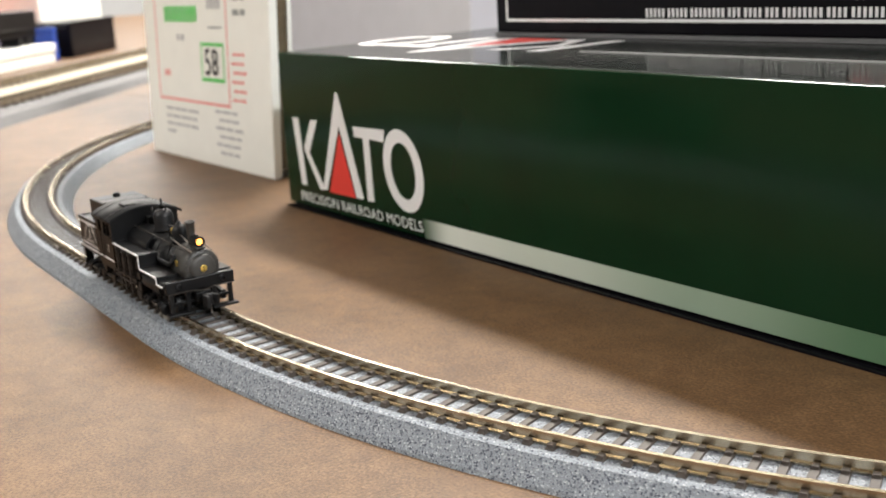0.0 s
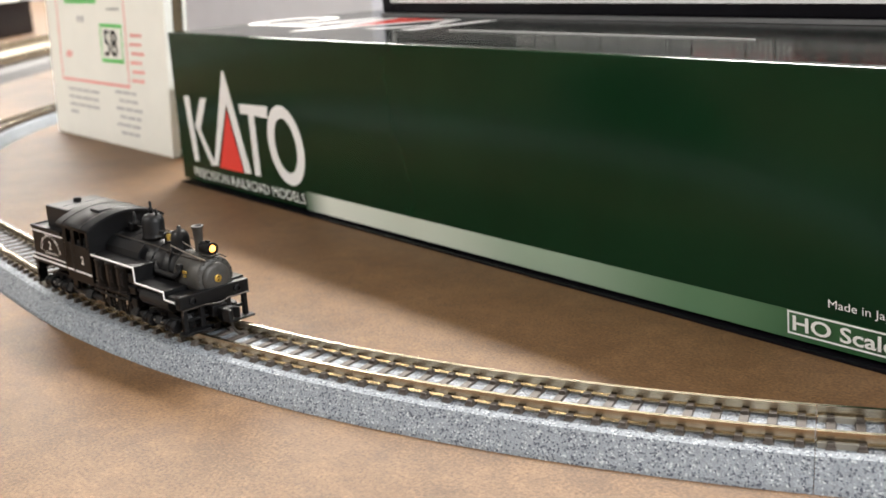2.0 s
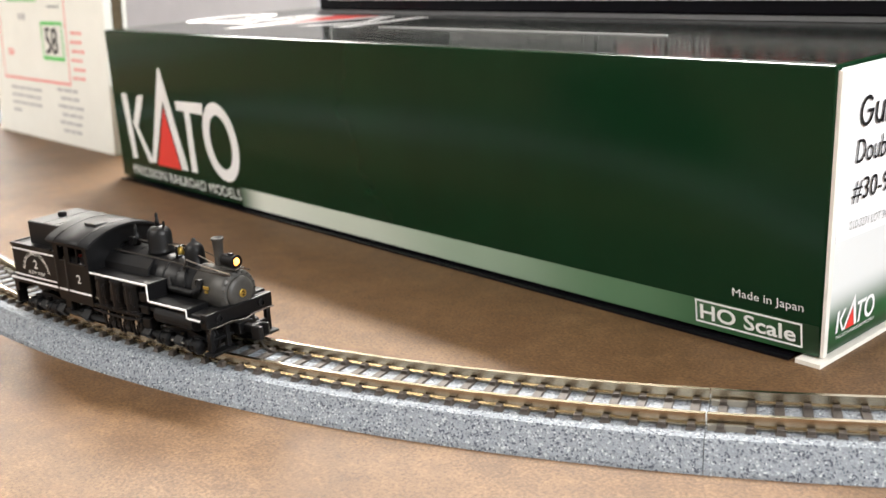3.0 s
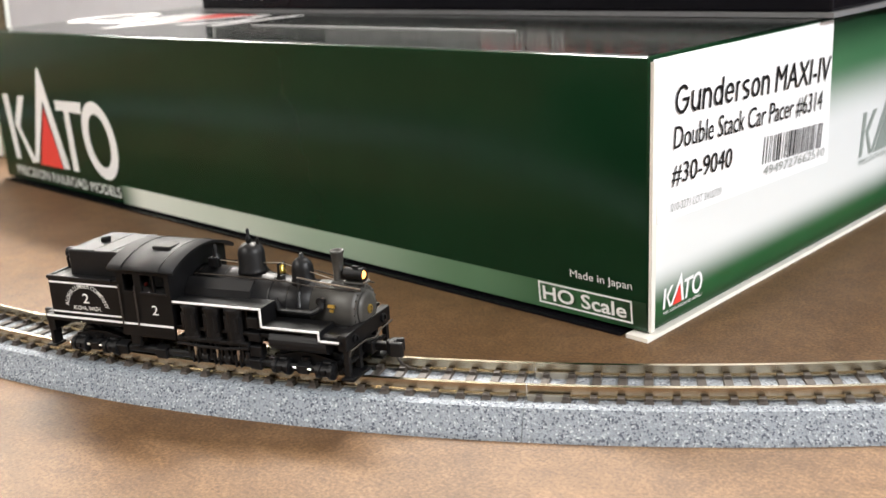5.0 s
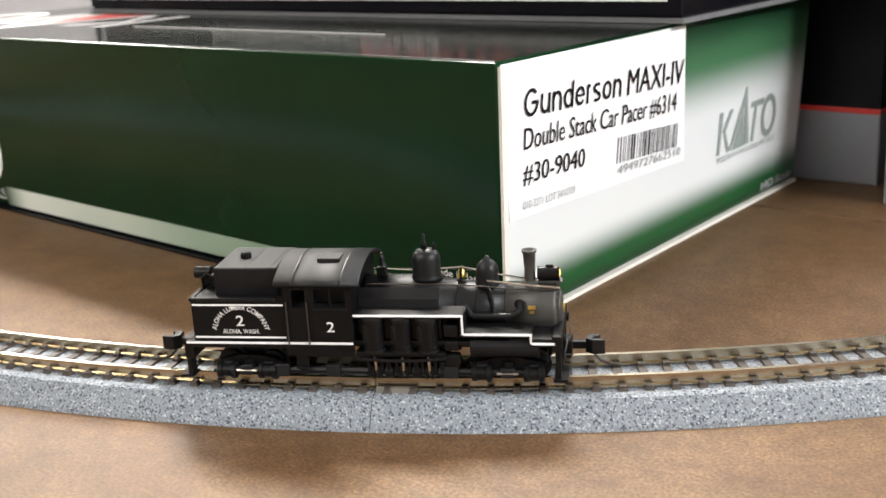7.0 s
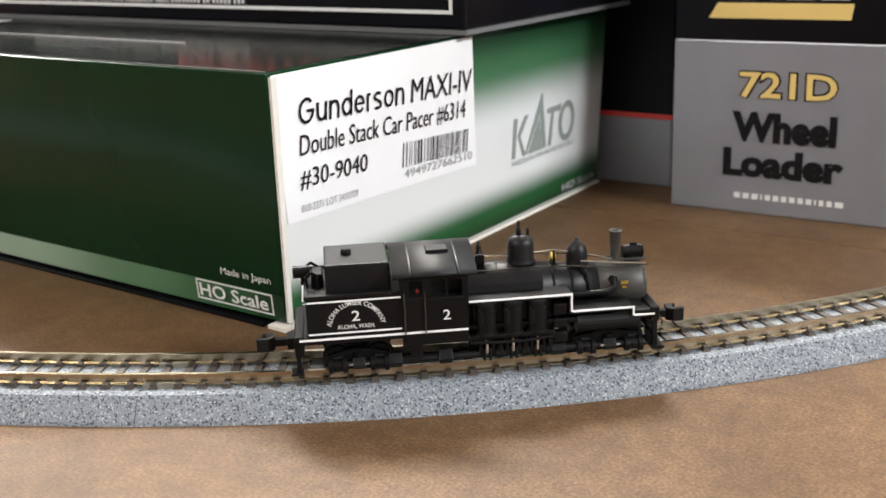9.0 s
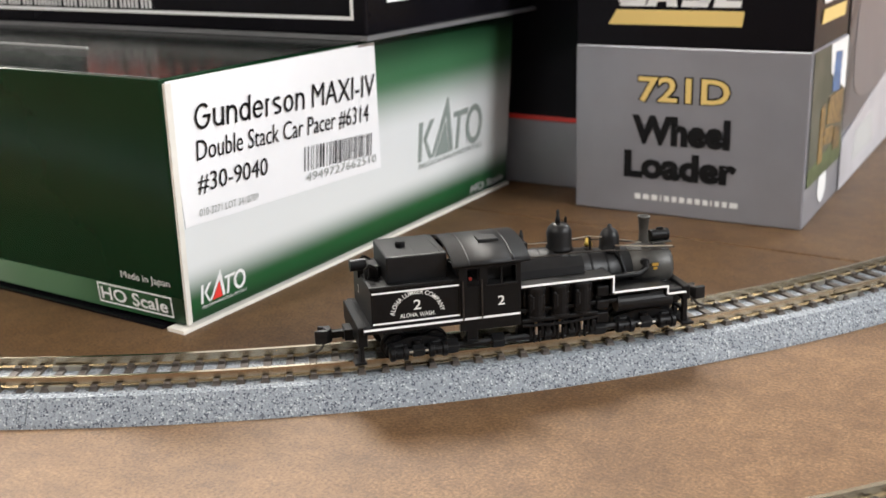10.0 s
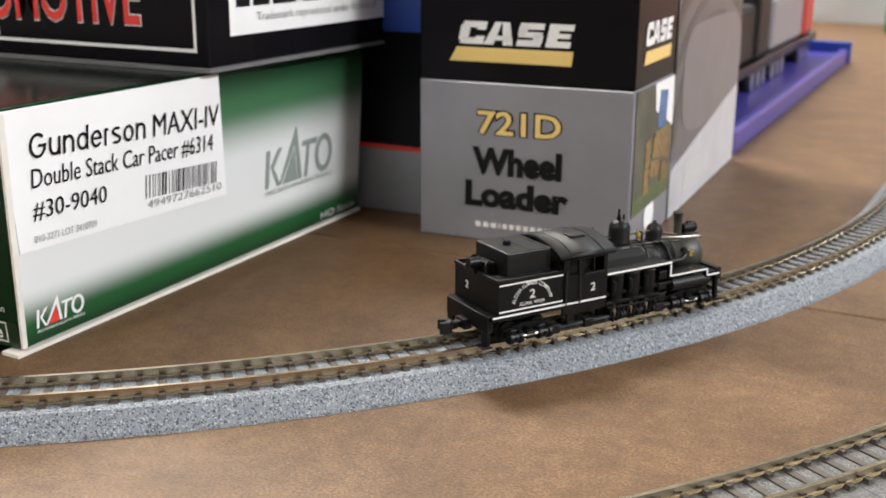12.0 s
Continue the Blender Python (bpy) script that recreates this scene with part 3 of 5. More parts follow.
# ---------------------------------------------------------------- black carton on top
def black_carton():
    t = thing("carton", "black printed carton with white border, lying on the green carton", "box")
    x0, x1, y0, y1, z0, z1 = -0.2585, 0.0046, 0.0685, 0.186, KH + 0.0002, KH + 0.068
    part("body", box(x0, x1, y0, y1, z0 + 0.0012, z1, bev=0.0008), M["black_card"], t)
    part("base_edge", box(x0, x1 + 0.0008, y0 - 0.0008, y1, z0, z0 + 0.0012), M["dull_card"], t, "grey cut card edge")
    U, V = (1, 0, 0), (0, 0, 1)
    o = Vector((0, y0 - 0.0001, 0))
    for r_ in (rect(x0 + 0.006, x1 - 0.004, z0 + 0.0052, z0 + 0.0062), rect(x0 + 0.006, x1 - 0.004, z1 - 0.006, z1 - 0.005), rect(x0 + 0.006, x0 + 0.007, z0 + 0.0062, z1 - 0.006), rect(x1 - 0.005, x1 - 0.004, z0 + 0.0062, z1 - 0.006)):
        part("border", plate(r_, o, U, V, 0.00006), M["white_print"], t)
    writing("print_outline", "LOCOMOTIVE", M["white_print"], t, Vector((-0.1073, y0 - 0.0001, z0 + 0.0113)), U, V, 0.0888, 0.0173, 0.03, 0.0001)
    writing("print_text", "LOCOMOTIVE", M["red_print"], t, Vector((-0.1068, y0 - 0.0001, z0 + 0.0118)), U, V, 0.088, 0.0165, 0.012, 0.0004)
    bars("small_print", M["white_print"], t, Vector((-0.1820, y0 - 0.0001, z0 + 0.0068)), U, V, [w_ * 0.00097 for k in (5, 5, 8, 3, 4, 3, 8, 4, 8, 2, 5, 3) for w_ in [1.0] * k + [0.01]], 0.0027, 0.00074)
    lab = part("label", plate(rect(0.009, 0.098, z0 + 0.0092, z1 - 0.008), (x1 + 0.0003, y0, 0), (0, 1, 0), V, 0.0002), M["label"], t, "white paper sticker")
    bars("small_print", M["black_print"], lab, Vector((x1 + 0.0006, y0 + 0.012, z0 + 0.0170)), (0, 1, 0), V, [0.0060, 0.0075, 0.0115, 0.0001, 0.0115], 0.0024, 0.0018)
    writing("label_text", "Trademark reproduced under license of", M["grey_print"], lab, Vector((x1 + 0.0006, y0 + 0.021, z0 + 0.0120)), (0, 1, 0), V, 0.066, 0.0032)
    bars("small_print", M["black_print"], lab, Vector((x1 + 0.0006, y0 + 0.012, z0 + 0.0222)), (0, 1, 0), V, [0.0070, 0.0020], 0.0024, 0.002)
    return t


black_carton()


# ---------------------------------------------------------------- white carton
def white_carton():
    t = thing("carton", "upright white corrugated carton printed in green and red", "box")
    x0, x1, y0 = -0.4955, -0.3570, 0.0194
    LEAN = 0.14

    def slab(xa, xb, ya, yb, za, zb, bev=0.0):
        return add_hexa(bmesh.new(), [(x_ + LEAN * z_, y_, z_) for z_ in (za, zb) for x_, y_ in ((xa, ya), (xb, ya), (xb, yb), (xa, yb))], bev)

    part("body", slab(x0, x1, y0, y0 + 0.004, 0, 0.150, 0.0006), M["white_card"], t)
    part("back", slab(x0, x1 - 0.0005, y0 + 0.0042, y0 + 0.0085, 0.004, 0.149), M["corrugated"], t, "brown corrugated card core")
    part("rear_board", slab(x0, x1 - 0.0002, y0 + 0.0087, y0 + 0.0105, 0.0, 0.150), M["white_card"], t)
    U, V = (1, 0, 0), (LEAN, 0, 1)

    def px(x):
        return -0.3976 + 0.776 * (x + 0.414)

    def face(r_):
        return [(px(a), b_ * 0.98) for a, b_ in r_]

    def b(name, m, x, z, ws, h, g):
        bars(name, M[m], t, Vector((px(x) + LEAN * z * 0.98, y0 - 0.00005, z * 0.98)), U, V, [q * 0.776 for q in ws], h, g * 0.776, 0.0001)

    for nm, r_ in (("frame_line", rect(-0.521, -0.414, 0.0300, 0.0312)), ("frame_line", rect(-0.521, -0.5198, 0.0312, 0.14)), ("frame_line", rect(-0.4152, -0.414, 0.0312, 0.14))):
        part(nm, plate(face(r_), (0, y0 - 0.0001, 0), U, V, 0.00005), M["pink_print"], t)
    b("printed_word", "green_print", -0.505, 0.0690, [0.0034] * 11, 0.0075, 0.0012)
    b("printed_word", "green_print", -0.507, 0.0815, [0.0038] * 8 + [0.002, 0.002], 0.0095, 0.0014)
    b("printed_word", "green_print", -0.507, 0.0960, [0.0038] * 8 + [0.002, 0.002], 0.0095, 0.0014)
    b("small_print", "grey_print", -0.440, 0.0660, [0.0006, 0.0174, 0.0006], 0.0010, 0.0)
    b("small_print", "pale_print", -0.440, 0.0750, [0.004, 0.004, 0.004, 0.003], 0.010, 0.001)
    for r_ in (rect(-0.4520, -0.4200, 0.0585, 0.0600), rect(-0.4520, -0.4200, 0.0415, 0.0432), rect(-0.4520, -0.4508, 0.0432, 0.0585), rect(-0.4212, -0.4200, 0.0432, 0.0585)):
        part("window_print", plate(face(r_), (0, y0 - 0.0001, 0), U, V, 0.00005), M["green_print"], t)
    writing("printed_number", "58", M["black_print"], t, Vector((-0.4164, y0 - 0.00015, 0.0432)), U, V, 0.0140, 0.0125)
    b("small_print", "pale_print", -0.487, 0.060, [0.004, 0.005], 0.003, 0.002)
    for i in range(4):
        b("small_print", "grey_print", -0.4060, 0.072 + 0.0065 * i, [0.008, 0.006], 0.0026, 0.002)
    for i in range(6):
        b("small_print", "pink_print", -0.410 + (i % 2) * 0.002, 0.0330 + 0.0042 * i, [0.006, 0.004, 0.005 - (i % 3) * 0.001], 0.0013, 0.001)
    rng = random.Random(9)
    for i in range(4):
        b("small_print", "pale_print", -0.512, 0.0245 - 0.0040 * i, [rng.uniform(0.008, 0.016) for _ in range(4 if i < 3 else 1)], 0.0014, 0.0015)
    for i in range(6):
        b("small_print", "pale_print", -0.436 + (i % 2) * 0.005, 0.0265 - 0.0040 * i, [rng.uniform(0.006, 0.013) for _ in range(3)], 0.0014, 0.0015)
    b("small_print", "pink_print", -0.510, 0.0420, [0.002, 0.003, 0.002], 0.003, 0.001)
    return t


white_carton()
def storage_box(x0, x1, y0, y1, h, mat, label, at=None):
    t = thing("storage_box", label, "box", at=at)
    part("body", box(x0, x1, y0, y1, 0, h * 0.86, bev=0.001), M[mat], t)
    part("lid", box(x0 - 0.001, x1 + 0.001, y0 - 0.001, y1 + 0.001, h * 0.862, h, bev=0.0012), M[mat], t)
    return t


storage_box(-0.80, -0.4235, 0.182, 0.30, 0.22, "grey_card", "plain pale grey carton standing behind the green carton")


# ---------------------------------------------------------------- dark carton with a red line
def dark_carton():
    t = thing("carton", "black carton with blue top, red line and grey foot, standing behind", "box")
    x0, x1, y0, y1 = -0.115, 0.0210, 0.1610, 0.235
    part("foot_panel", box(x0, x1, y0, y1, 0, 0.0225, bev=0.0006), M["silver_card"], t, "silver-grey printed foot")
    part("red_line", box(x0, x1, y0 - 0.0001, y1, 0.0225, 0.0241), M["red_print"], t, "red printed line")
    part("body", box(x0, x1, y0, y1, 0.0241, 0.0635), M["black_card"], t)
    part("top_panel", box(x0, x1, y0, y1, 0.0635, 0.13, bev=0.0006), M["blue_card"], t, "blue printed top")
    return t


dark_carton()


# ---------------------------------------------------------------- toy loader carton
def loader_carton():
    t = thing("carton", "silver and black toy carton with yellow print, standing on the table", "box", at=pose(0.0302, 0.1410, 0, 0, 0, 2.9))
    x0, x1, y0, y1, zs, zt = 0.0, 0.0706, 0.0, 0.170, 0.0513, 0.118
    part("silver_panel", box(x0, x1, y0, y0 + 0.050, 0, zs, bev=0.0005), M["silver_card"], t, "brushed silver printed card")
    part("black_panel", box(x0, x1, y0, y0 + 0.050, zs, zt, bev=0.0005), M["black_card"], t, "glossy black printed card")
    # rear half with the display window
    part("rear_panel", box(x0, x1 - 0.0002, y0 + 0.0502, y1, 0, zt, bev=0.0005), M["silver_card"], t)
    U, V = (1, 0, 0), (0, 0, 1)
    K = y0 - 0.0001
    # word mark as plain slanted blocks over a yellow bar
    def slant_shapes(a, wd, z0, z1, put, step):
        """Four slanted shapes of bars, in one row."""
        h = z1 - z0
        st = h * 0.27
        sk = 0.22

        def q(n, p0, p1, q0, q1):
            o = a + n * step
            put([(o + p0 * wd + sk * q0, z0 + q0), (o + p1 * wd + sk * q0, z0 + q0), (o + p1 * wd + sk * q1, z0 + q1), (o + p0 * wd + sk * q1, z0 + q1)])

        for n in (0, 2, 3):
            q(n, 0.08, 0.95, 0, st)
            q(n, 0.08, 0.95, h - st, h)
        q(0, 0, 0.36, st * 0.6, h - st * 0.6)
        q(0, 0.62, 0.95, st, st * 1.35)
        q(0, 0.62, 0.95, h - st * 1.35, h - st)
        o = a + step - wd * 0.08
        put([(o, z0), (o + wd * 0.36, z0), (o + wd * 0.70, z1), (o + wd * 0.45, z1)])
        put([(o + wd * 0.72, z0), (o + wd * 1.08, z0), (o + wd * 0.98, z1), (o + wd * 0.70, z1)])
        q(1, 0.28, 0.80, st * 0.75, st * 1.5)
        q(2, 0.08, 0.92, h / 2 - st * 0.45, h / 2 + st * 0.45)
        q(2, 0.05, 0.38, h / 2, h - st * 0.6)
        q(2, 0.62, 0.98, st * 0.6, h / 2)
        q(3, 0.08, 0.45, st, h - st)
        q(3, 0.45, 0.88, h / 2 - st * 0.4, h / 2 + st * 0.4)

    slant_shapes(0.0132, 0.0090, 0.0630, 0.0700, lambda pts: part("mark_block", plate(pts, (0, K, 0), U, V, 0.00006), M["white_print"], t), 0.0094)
    part("mark_bar", plate([(0.0104, 0.0576), (0.0506, 0.0576), (0.0512, 0.0620), (0.0130, 0.0620)], (0, K, 0), U, V, 0.00006), M["yellow_print"], t)
    writing("print_text", "721D", M["black_print"], t, Vector((0.0200, K, 0.0345)), U, V, 0.0286, 0.0084, 0.06, 0.0001)
    writing("print_text", "721D", M["yellow_print"], t, Vector((0.0204, K, 0.0349)), U, V, 0.0278, 0.0076, 0.02, 0.0003)
    writing("print_text", "Wheel", M["black_print"], t, Vector((0.0186, K, 0.0218)), U, V, 0.0302, 0.0090, 0.05)
    writing("print_text", "Loader", M["black_print"], t, Vector((0.0163, K, 0.0112)), U, V, 0.0350, 0.0086, 0.05)
    bars("small_print", M["white_print"], t, Vector((0.0200, K, 0.0046)), U, V, [0.0019, 0.0019, 0.0019, 0.0005] + [0.0016] * 6 + [0.0005, 0.0014, 0.0015, 0.0024], 0.0017, 0.0008)
    # side of the box
    US = (0, 1, 0)
    SX = (x1 + 0.0002, 0, 0)

    def side(name, pts, m, up=1):
        part(name, plate(pts, SX, US, V, 0.00008 * up), M[m], t)

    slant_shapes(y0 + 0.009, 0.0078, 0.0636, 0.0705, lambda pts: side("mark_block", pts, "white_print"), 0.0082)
    side("mark_bar", [(y0 + 0.008, 0.0580), (y0 + 0.041, 0.0580), (y0 + 0.042, 0.0620), (y0 + 0.010, 0.0620)], "yellow_print")
    side("picture", rect(y0 + 0.002, y0 + 0.0495, 0.012, 0.0508), "photo")
    side("picture_ground", [(y0 + 0.002, 0.012), (y0 + 0.0495, 0.012), (y0 + 0.0495, 0.020), (y0 + 0.002, 0.017)], "photo_green", 2)
    side("picture_light", [(y0 + 0.026, 0.042), (y0 + 0.0495, 0.034), (y0 + 0.0495, 0.0508), (y0 + 0.024, 0.0508)], "white_print", 2)
    side("picture_cab", [(y0 + 0.029, 0.036), (y0 + 0.040, 0.035), (y0 + 0.041, 0.047), (y0 + 0.031, 0.048)], "photo_blue", 3)
    for q in ([(y0 + 0.014, 0.0165), (y0 + 0.020, 0.0165), (y0 + 0.021, 0.034), (y0 + 0.015, 0.033)], [(y0 + 0.021, 0.021), (y0 + 0.034, 0.020), (y0 + 0.034, 0.025), (y0 + 0.021, 0.026)], [(y0 + 0.024, 0.027), (y0 + 0.046, 0.024), (y0 + 0.046, 0.035), (y0 + 0.025, 0.035)], [(y0 + 0.035, 0.017), (y0 + 0.045, 0.016), (y0 + 0.045, 0.023), (y0 + 0.036, 0.024)]):
        side("picture_digger", q, "photo_yellow", 4)
    # the rear half carries a large printed tyre over a white foot
    yr = y0 + 0.0504
    side("tyre_print", rect(yr, y1 - 0.001, 0.020, zt - 0.001), "tyre_grey")
    for r0, r1 in ((0.062, 0.070), (0.078, 0.083), (0.092, 0.100)):
        cy, cz = yr + 0.066, 0.018
        arc = [(cy + r1 * math.cos(a), cz + r1 * 0.72 * math.sin(a)) for a in [math.pi * k / 20 for k in range(1, 20)]]
        arc += [(cy + r0 * math.cos(a), cz + r0 * 0.72 * math.sin(a)) for a in [math.pi * k / 20 for k in range(19, 0, -1)]]
        side("tyre_tread", [(max(yr, min(y1 - 0.002, p)), q) for p, q in arc], "tyre_dark", 2)
    side("hub_print", [(yr + 0.066 + 0.054 * math.copysign(abs(math.cos(a)) ** 0.5, math.cos(a)), 0.046 + 0.020 * math.copysign(abs(math.sin(a)) ** 0.5, math.sin(a))) for a in [2 * math.pi * k / 32 for k in range(32)]], "hub_tan", 3)
    side("white_foot", [(yr, 0.0005), (y1 - 0.001, 0.0005), (y1 - 0.001, 0.034), (yr, 0.017)], "foot_white", 4)
    side("foot_picture", [(yr + 0.020, 0.006), (yr + 0.060, 0.006), (yr + 0.055, 0.018), (yr + 0.024, 0.016)], "pale_print", 5)
    side("corner_strip", rect(y1 - 0.012, y1 - 0.001, 0.072, zt - 0.001), "white_print", 4)
    side("round_mark", [(y0 + 0.024 + 0.006 * math.cos(a), 0.0085 + 0.0055 * math.sin(a)) for a in [2 * math.pi * k / 16 for k in range(16)]], "white_print")
    return t


M["foot_white"] = material("foot_white", (0.5, 0.49, 0.52), 0.35, var=0.15, scale=50)
M["tyre_grey"] = material("tyre_grey", (0.115, 0.115, 0.125), 0.3, var=0.12, scale=60)
M["tyre_dark"] = material("tyre_dark", (0.062, 0.062, 0.068), 0.3, var=0.2, scale=60)
M["hub_tan"] = material("hub_tan", (0.175, 0.165, 0.175), 0.3, var=0.1, scale=60)
M["photo_green"] = material("photo_green", (0.09, 0.115, 0.05), 0.4, var=0.4, scale=200)
M["photo_blue"] = material("photo_blue", (0.10, 0.20, 0.42), 0.4, var=0.4, scale=200)
M["photo_yellow"] = material("photo_yellow", (0.42, 0.27, 0.09), 0.4, var=0.5, scale=420, col2=(0.05, 0.035, 0.03))
M["photo"] = material("printed_photo", (0.14, 0.135, 0.105), 0.4, var=0.5, scale=90, col2=(0.05, 0.06, 0.04))
loader_carton()


# ---------------------------------------------------------------- display tray with models, far along the table
def model_diesel(at, col, nose, label, length=0.19):
    t = thing("model_locomotive", label, "model train", "models on display", at=at)
    part("hood", box(-length / 2, length / 2 - 0.03, -0.014, 0.014, 0.018, 0.050, bev=0.003), M[col], t)
    part("cab", box(length / 2 - 0.05, length / 2 - 0.012, -0.016, 0.016, 0.018, 0.056, bev=0.004), M[nose], t)
    part("nose", box(length / 2 - 0.014, length / 2, -0.013, 0.013, 0.018, 0.042, bev=0.004), M[nose], t)
    part("frame", box(-length / 2 - 0.004, length / 2 + 0.004, -0.017, 0.017, 0.012, 0.018, bev=0.001), M["black_card"], t)
    for x in (-length / 3, length / 3):
        part("truck", box(x - 0.026, x + 0.026, -0.013, 0.013, 0.002, 0.012, bev=0.002), M["loco"], t)
        for dx in (-0.017, 0, 0.017):
            part("wheel", tube((x + dx, -0.014, 0.006), (x + dx, 0.014, 0.006), 0.006, seg=16), M["steel"], t)
    for x in (-0.05, -0.02, 0.01):
        part("fan", tube((x, 0, 0.049), (x, 0, 0.052), 0.009, seg=16), M["grey_card"], t)
    return t


M["dull_green"] = material("dull_green", (0.03, 0.22, 0.05), 0.4, var=0.1, scale=60)
TRAY = pose(0.0, 0.0, 0.0, 0, 0, 1.3)
tray = thing("display_tray", "long purple-blue plastic display tray on the table", "tray", at=TRAY)
part("deck", box(-0.03, 0.093, 0.318, 0.72, 0.004, 0.008, bev=0.001), M["purple_card"], tray)
part("front_lip", box(0.093, 0.099, 0.318, 0.72, 0.0, 0.011, bev=0.0015), M["purple_card"], tray)
part("foot", box(-0.02, 0.085, 0.325, 0.71, 0.0, 0.004), M["purple_card"], tray)
part("end_cap", box(-0.03, 0.101, 0.721, 0.728, 0.0, 0.016, bev=0.001), M["blue_card"], tray)
model_diesel(TRAY @ pose(0.062, 0.432, 0.008, 0, 0, 90), "loco_soft", "loco_soft", "black model diesel locomotive on the purple tray", 0.17)
model_diesel(TRAY @ pose(0.062, 0.605, 0.008, 0, 0, 90), "silver_card", "red_plastic", "silver and red model diesel locomotive on the purple tray", 0.16)
storage_box(-0.10, 0.085, 1.12, 1.40, 0.16, "grey_card", "grey carton on the far part of the table")
storage_box(0.075, 0.091, 1.02, 1.10, 0.055, "dull_green", "small green box beside the grey carton")
storage_box(0.095, 0.16, 1.30, 1.5, 0.055, "white_card", "low white carton on the far part of the table")
storage_box(0.30, 0.50, 1.7, 1.9, 0.14, "pink_print", "pale red carton on the far part of the table")

# ---------------------------------------------------------------- far side of the layout
FD = Vector((-0.741, 0.672))
FNN = Vector((-0.672, -0.741))
FO = Vector((-0.668, -0.045))


def far_line(off):
    def fn(s):
        p = FO + FNN * off + FD * s
        return p, math.atan2(FD.y, FD.x)
    return fn


BEDW = [(-0.022, 0.0), (0.040, 0.0), (0.034, 0.006), (0.017, 0.007), (-0.017, 0.007)]


def far_track(off, bedmat, label):
    sec = thing("track_section", label, "model track", "straight tracks beyond the loop")
    part("roadbed", sweep(bmesh.new(), far_line(off), -0.7, 1.3, BEDW, 4), M[bedmat], sec)
    for c in (-0.0083, 0.0083):
        part("rail", sweep(bmesh.new(), far_line(off), -0.7, 1.3, rail_profile(c, 0.0115, 0.0035), 4), M["rail"], sec)
    for i in range(150):
        p, h = far_line(off)(-0.7 + i * 0.0133)
        ob = new("tie", TIE)
        ob.parent = sec
        ob.matrix_basis = pose(p.x, p.y, 0.0068, 0, 0, math.degrees(h)) @ Matrix.Diagonal((2.0, 2.0, 2.0, 1))
    return sec


far_track(0.026, "ballast_dark", "dark grey straight model track across the table")
far_track(0.11, "ballast_tan", "tan straight model track across the table")


def far_pose(off, s, z=0.0):
    p = FO + FNN * off + FD * s
    return pose(p.x, p.y, z, 0, 0, math.degrees(math.atan2(FD.y, FD.x)))


shelf = thing("white_shelf", "long low white display shelf carrying model wagons", "shelf", at=far_pose(0.27, 0.0))
part("board", box(-0.5, 0.665, -0.030, 0.030, 0.012, 0.022, bev=0.002), M["white_card"], shelf)
part("skirt", box(-0.5, 0.662, -0.028, 0.028, 0.0, 0.012), M["white_card"], shelf)


def far_wagon(s, length, col, h, label):
    t = thing("model_wagon", label, "model train", "wagons on the white shelf", at=far_pose(0.27, s, 0.022))
    part("body", box(-length / 2, length / 2, -0.017, 0.017, 0.020, 0.020 + h, bev=0.002), M[col], t)
    part("frame", box(-length / 2 - 0.004, length / 2 + 0.004, -0.012, 0.012, 0.011, 0.020), M["loco"], t)
    for x in (-length / 3, length / 3):
        for dx in (-0.011, 0.011):
            part("wheel", tube((x + dx, -0.012, 0.006), (x + dx, 0.012, 0.006), 0.006, seg=14), M["loco_soft"], t)
    return t


far_wagon(0.40, 0.17, "loco_soft", 0.026, "black model hopper wagon on the white shelf")
far_wagon(0.575, 0.15, "loco_soft", 0.022, "black open model wagon on the white shelf")
FAR = [(0.54, 0.40, 0.17, 0.15, 0.05, "grey_card", "pale grey carton on the far table"), (0.665, 0.36, 0.05, 0.12, 0.03, "purple_card", "tall purple carton on the far table"), (0.73, 0.38, 0.035, 0.14, 0.03, "orange_card", "orange carton on the far table"), (0.70, 0.33, 0.035, 0.055, 0.03, "white_card", "small white carton before taller ones"), (0.90, 0.40, 0.20, 0.10, 0.08, "white_card", "low white carton on the far table"), (0.78, 0.28, 0.14, 0.045, 0.04, "black_card", "low black carton on the far table"), (0.682, 0.26, 0.010, 0.040, 0.012, "blue_card", "slim blue block beside the white shelf"), (0.95, 0.62, 0.7, 0.15, 0.06, "grey_card", "wide grey metal case on the far table"), (0.2, 0.62, 0.6, 0.15, 0.06, "black_card", "wide black case on the far table")]
M["orange_card"] = material("orange_card", (0.75, 0.16, 0.04), 0.4, var=0.1, scale=40)
for s, off, w_, h, dp, m, lb in FAR:
    storage_box(-w_ / 2, w_ / 2, -dp, dp, h, m, lb, far_pose(off, s))

# ---------------------------------------------------------------- geared steam locomotive (sizes in millimetres over the rail tops)
def mm(*a):
    return [v * 0.001 for v in a]


def bx(*a, bev=0.0, bm=None):
    return add_box(bm or bmesh.new(), *mm(*a), bev=bev * 0.001)


def v3(x, y, z):
    return Vector((x, y, z)) * 0.001


def prism(pts, x0, x1, bm=None):
    """A profile of (y, z) points drawn out along x."""
    bm = bm or bmesh.new()
    a = [bm.verts.new(v3(x0, y, z)) for y, z in pts]
    b = [bm.verts.new(v3(x1, y, z)) for y, z in pts]
    k = len(pts)
    bm.faces.new(a[::-1])
    bm.faces.new(b)
    for i in range(k):
        bm.faces.new((a[i], a[(i + 1) % k], b[(i + 1) % k], b[i]))
    bmesh.ops.recalc_face_normals(bm, faces=bm.faces)
    return bm


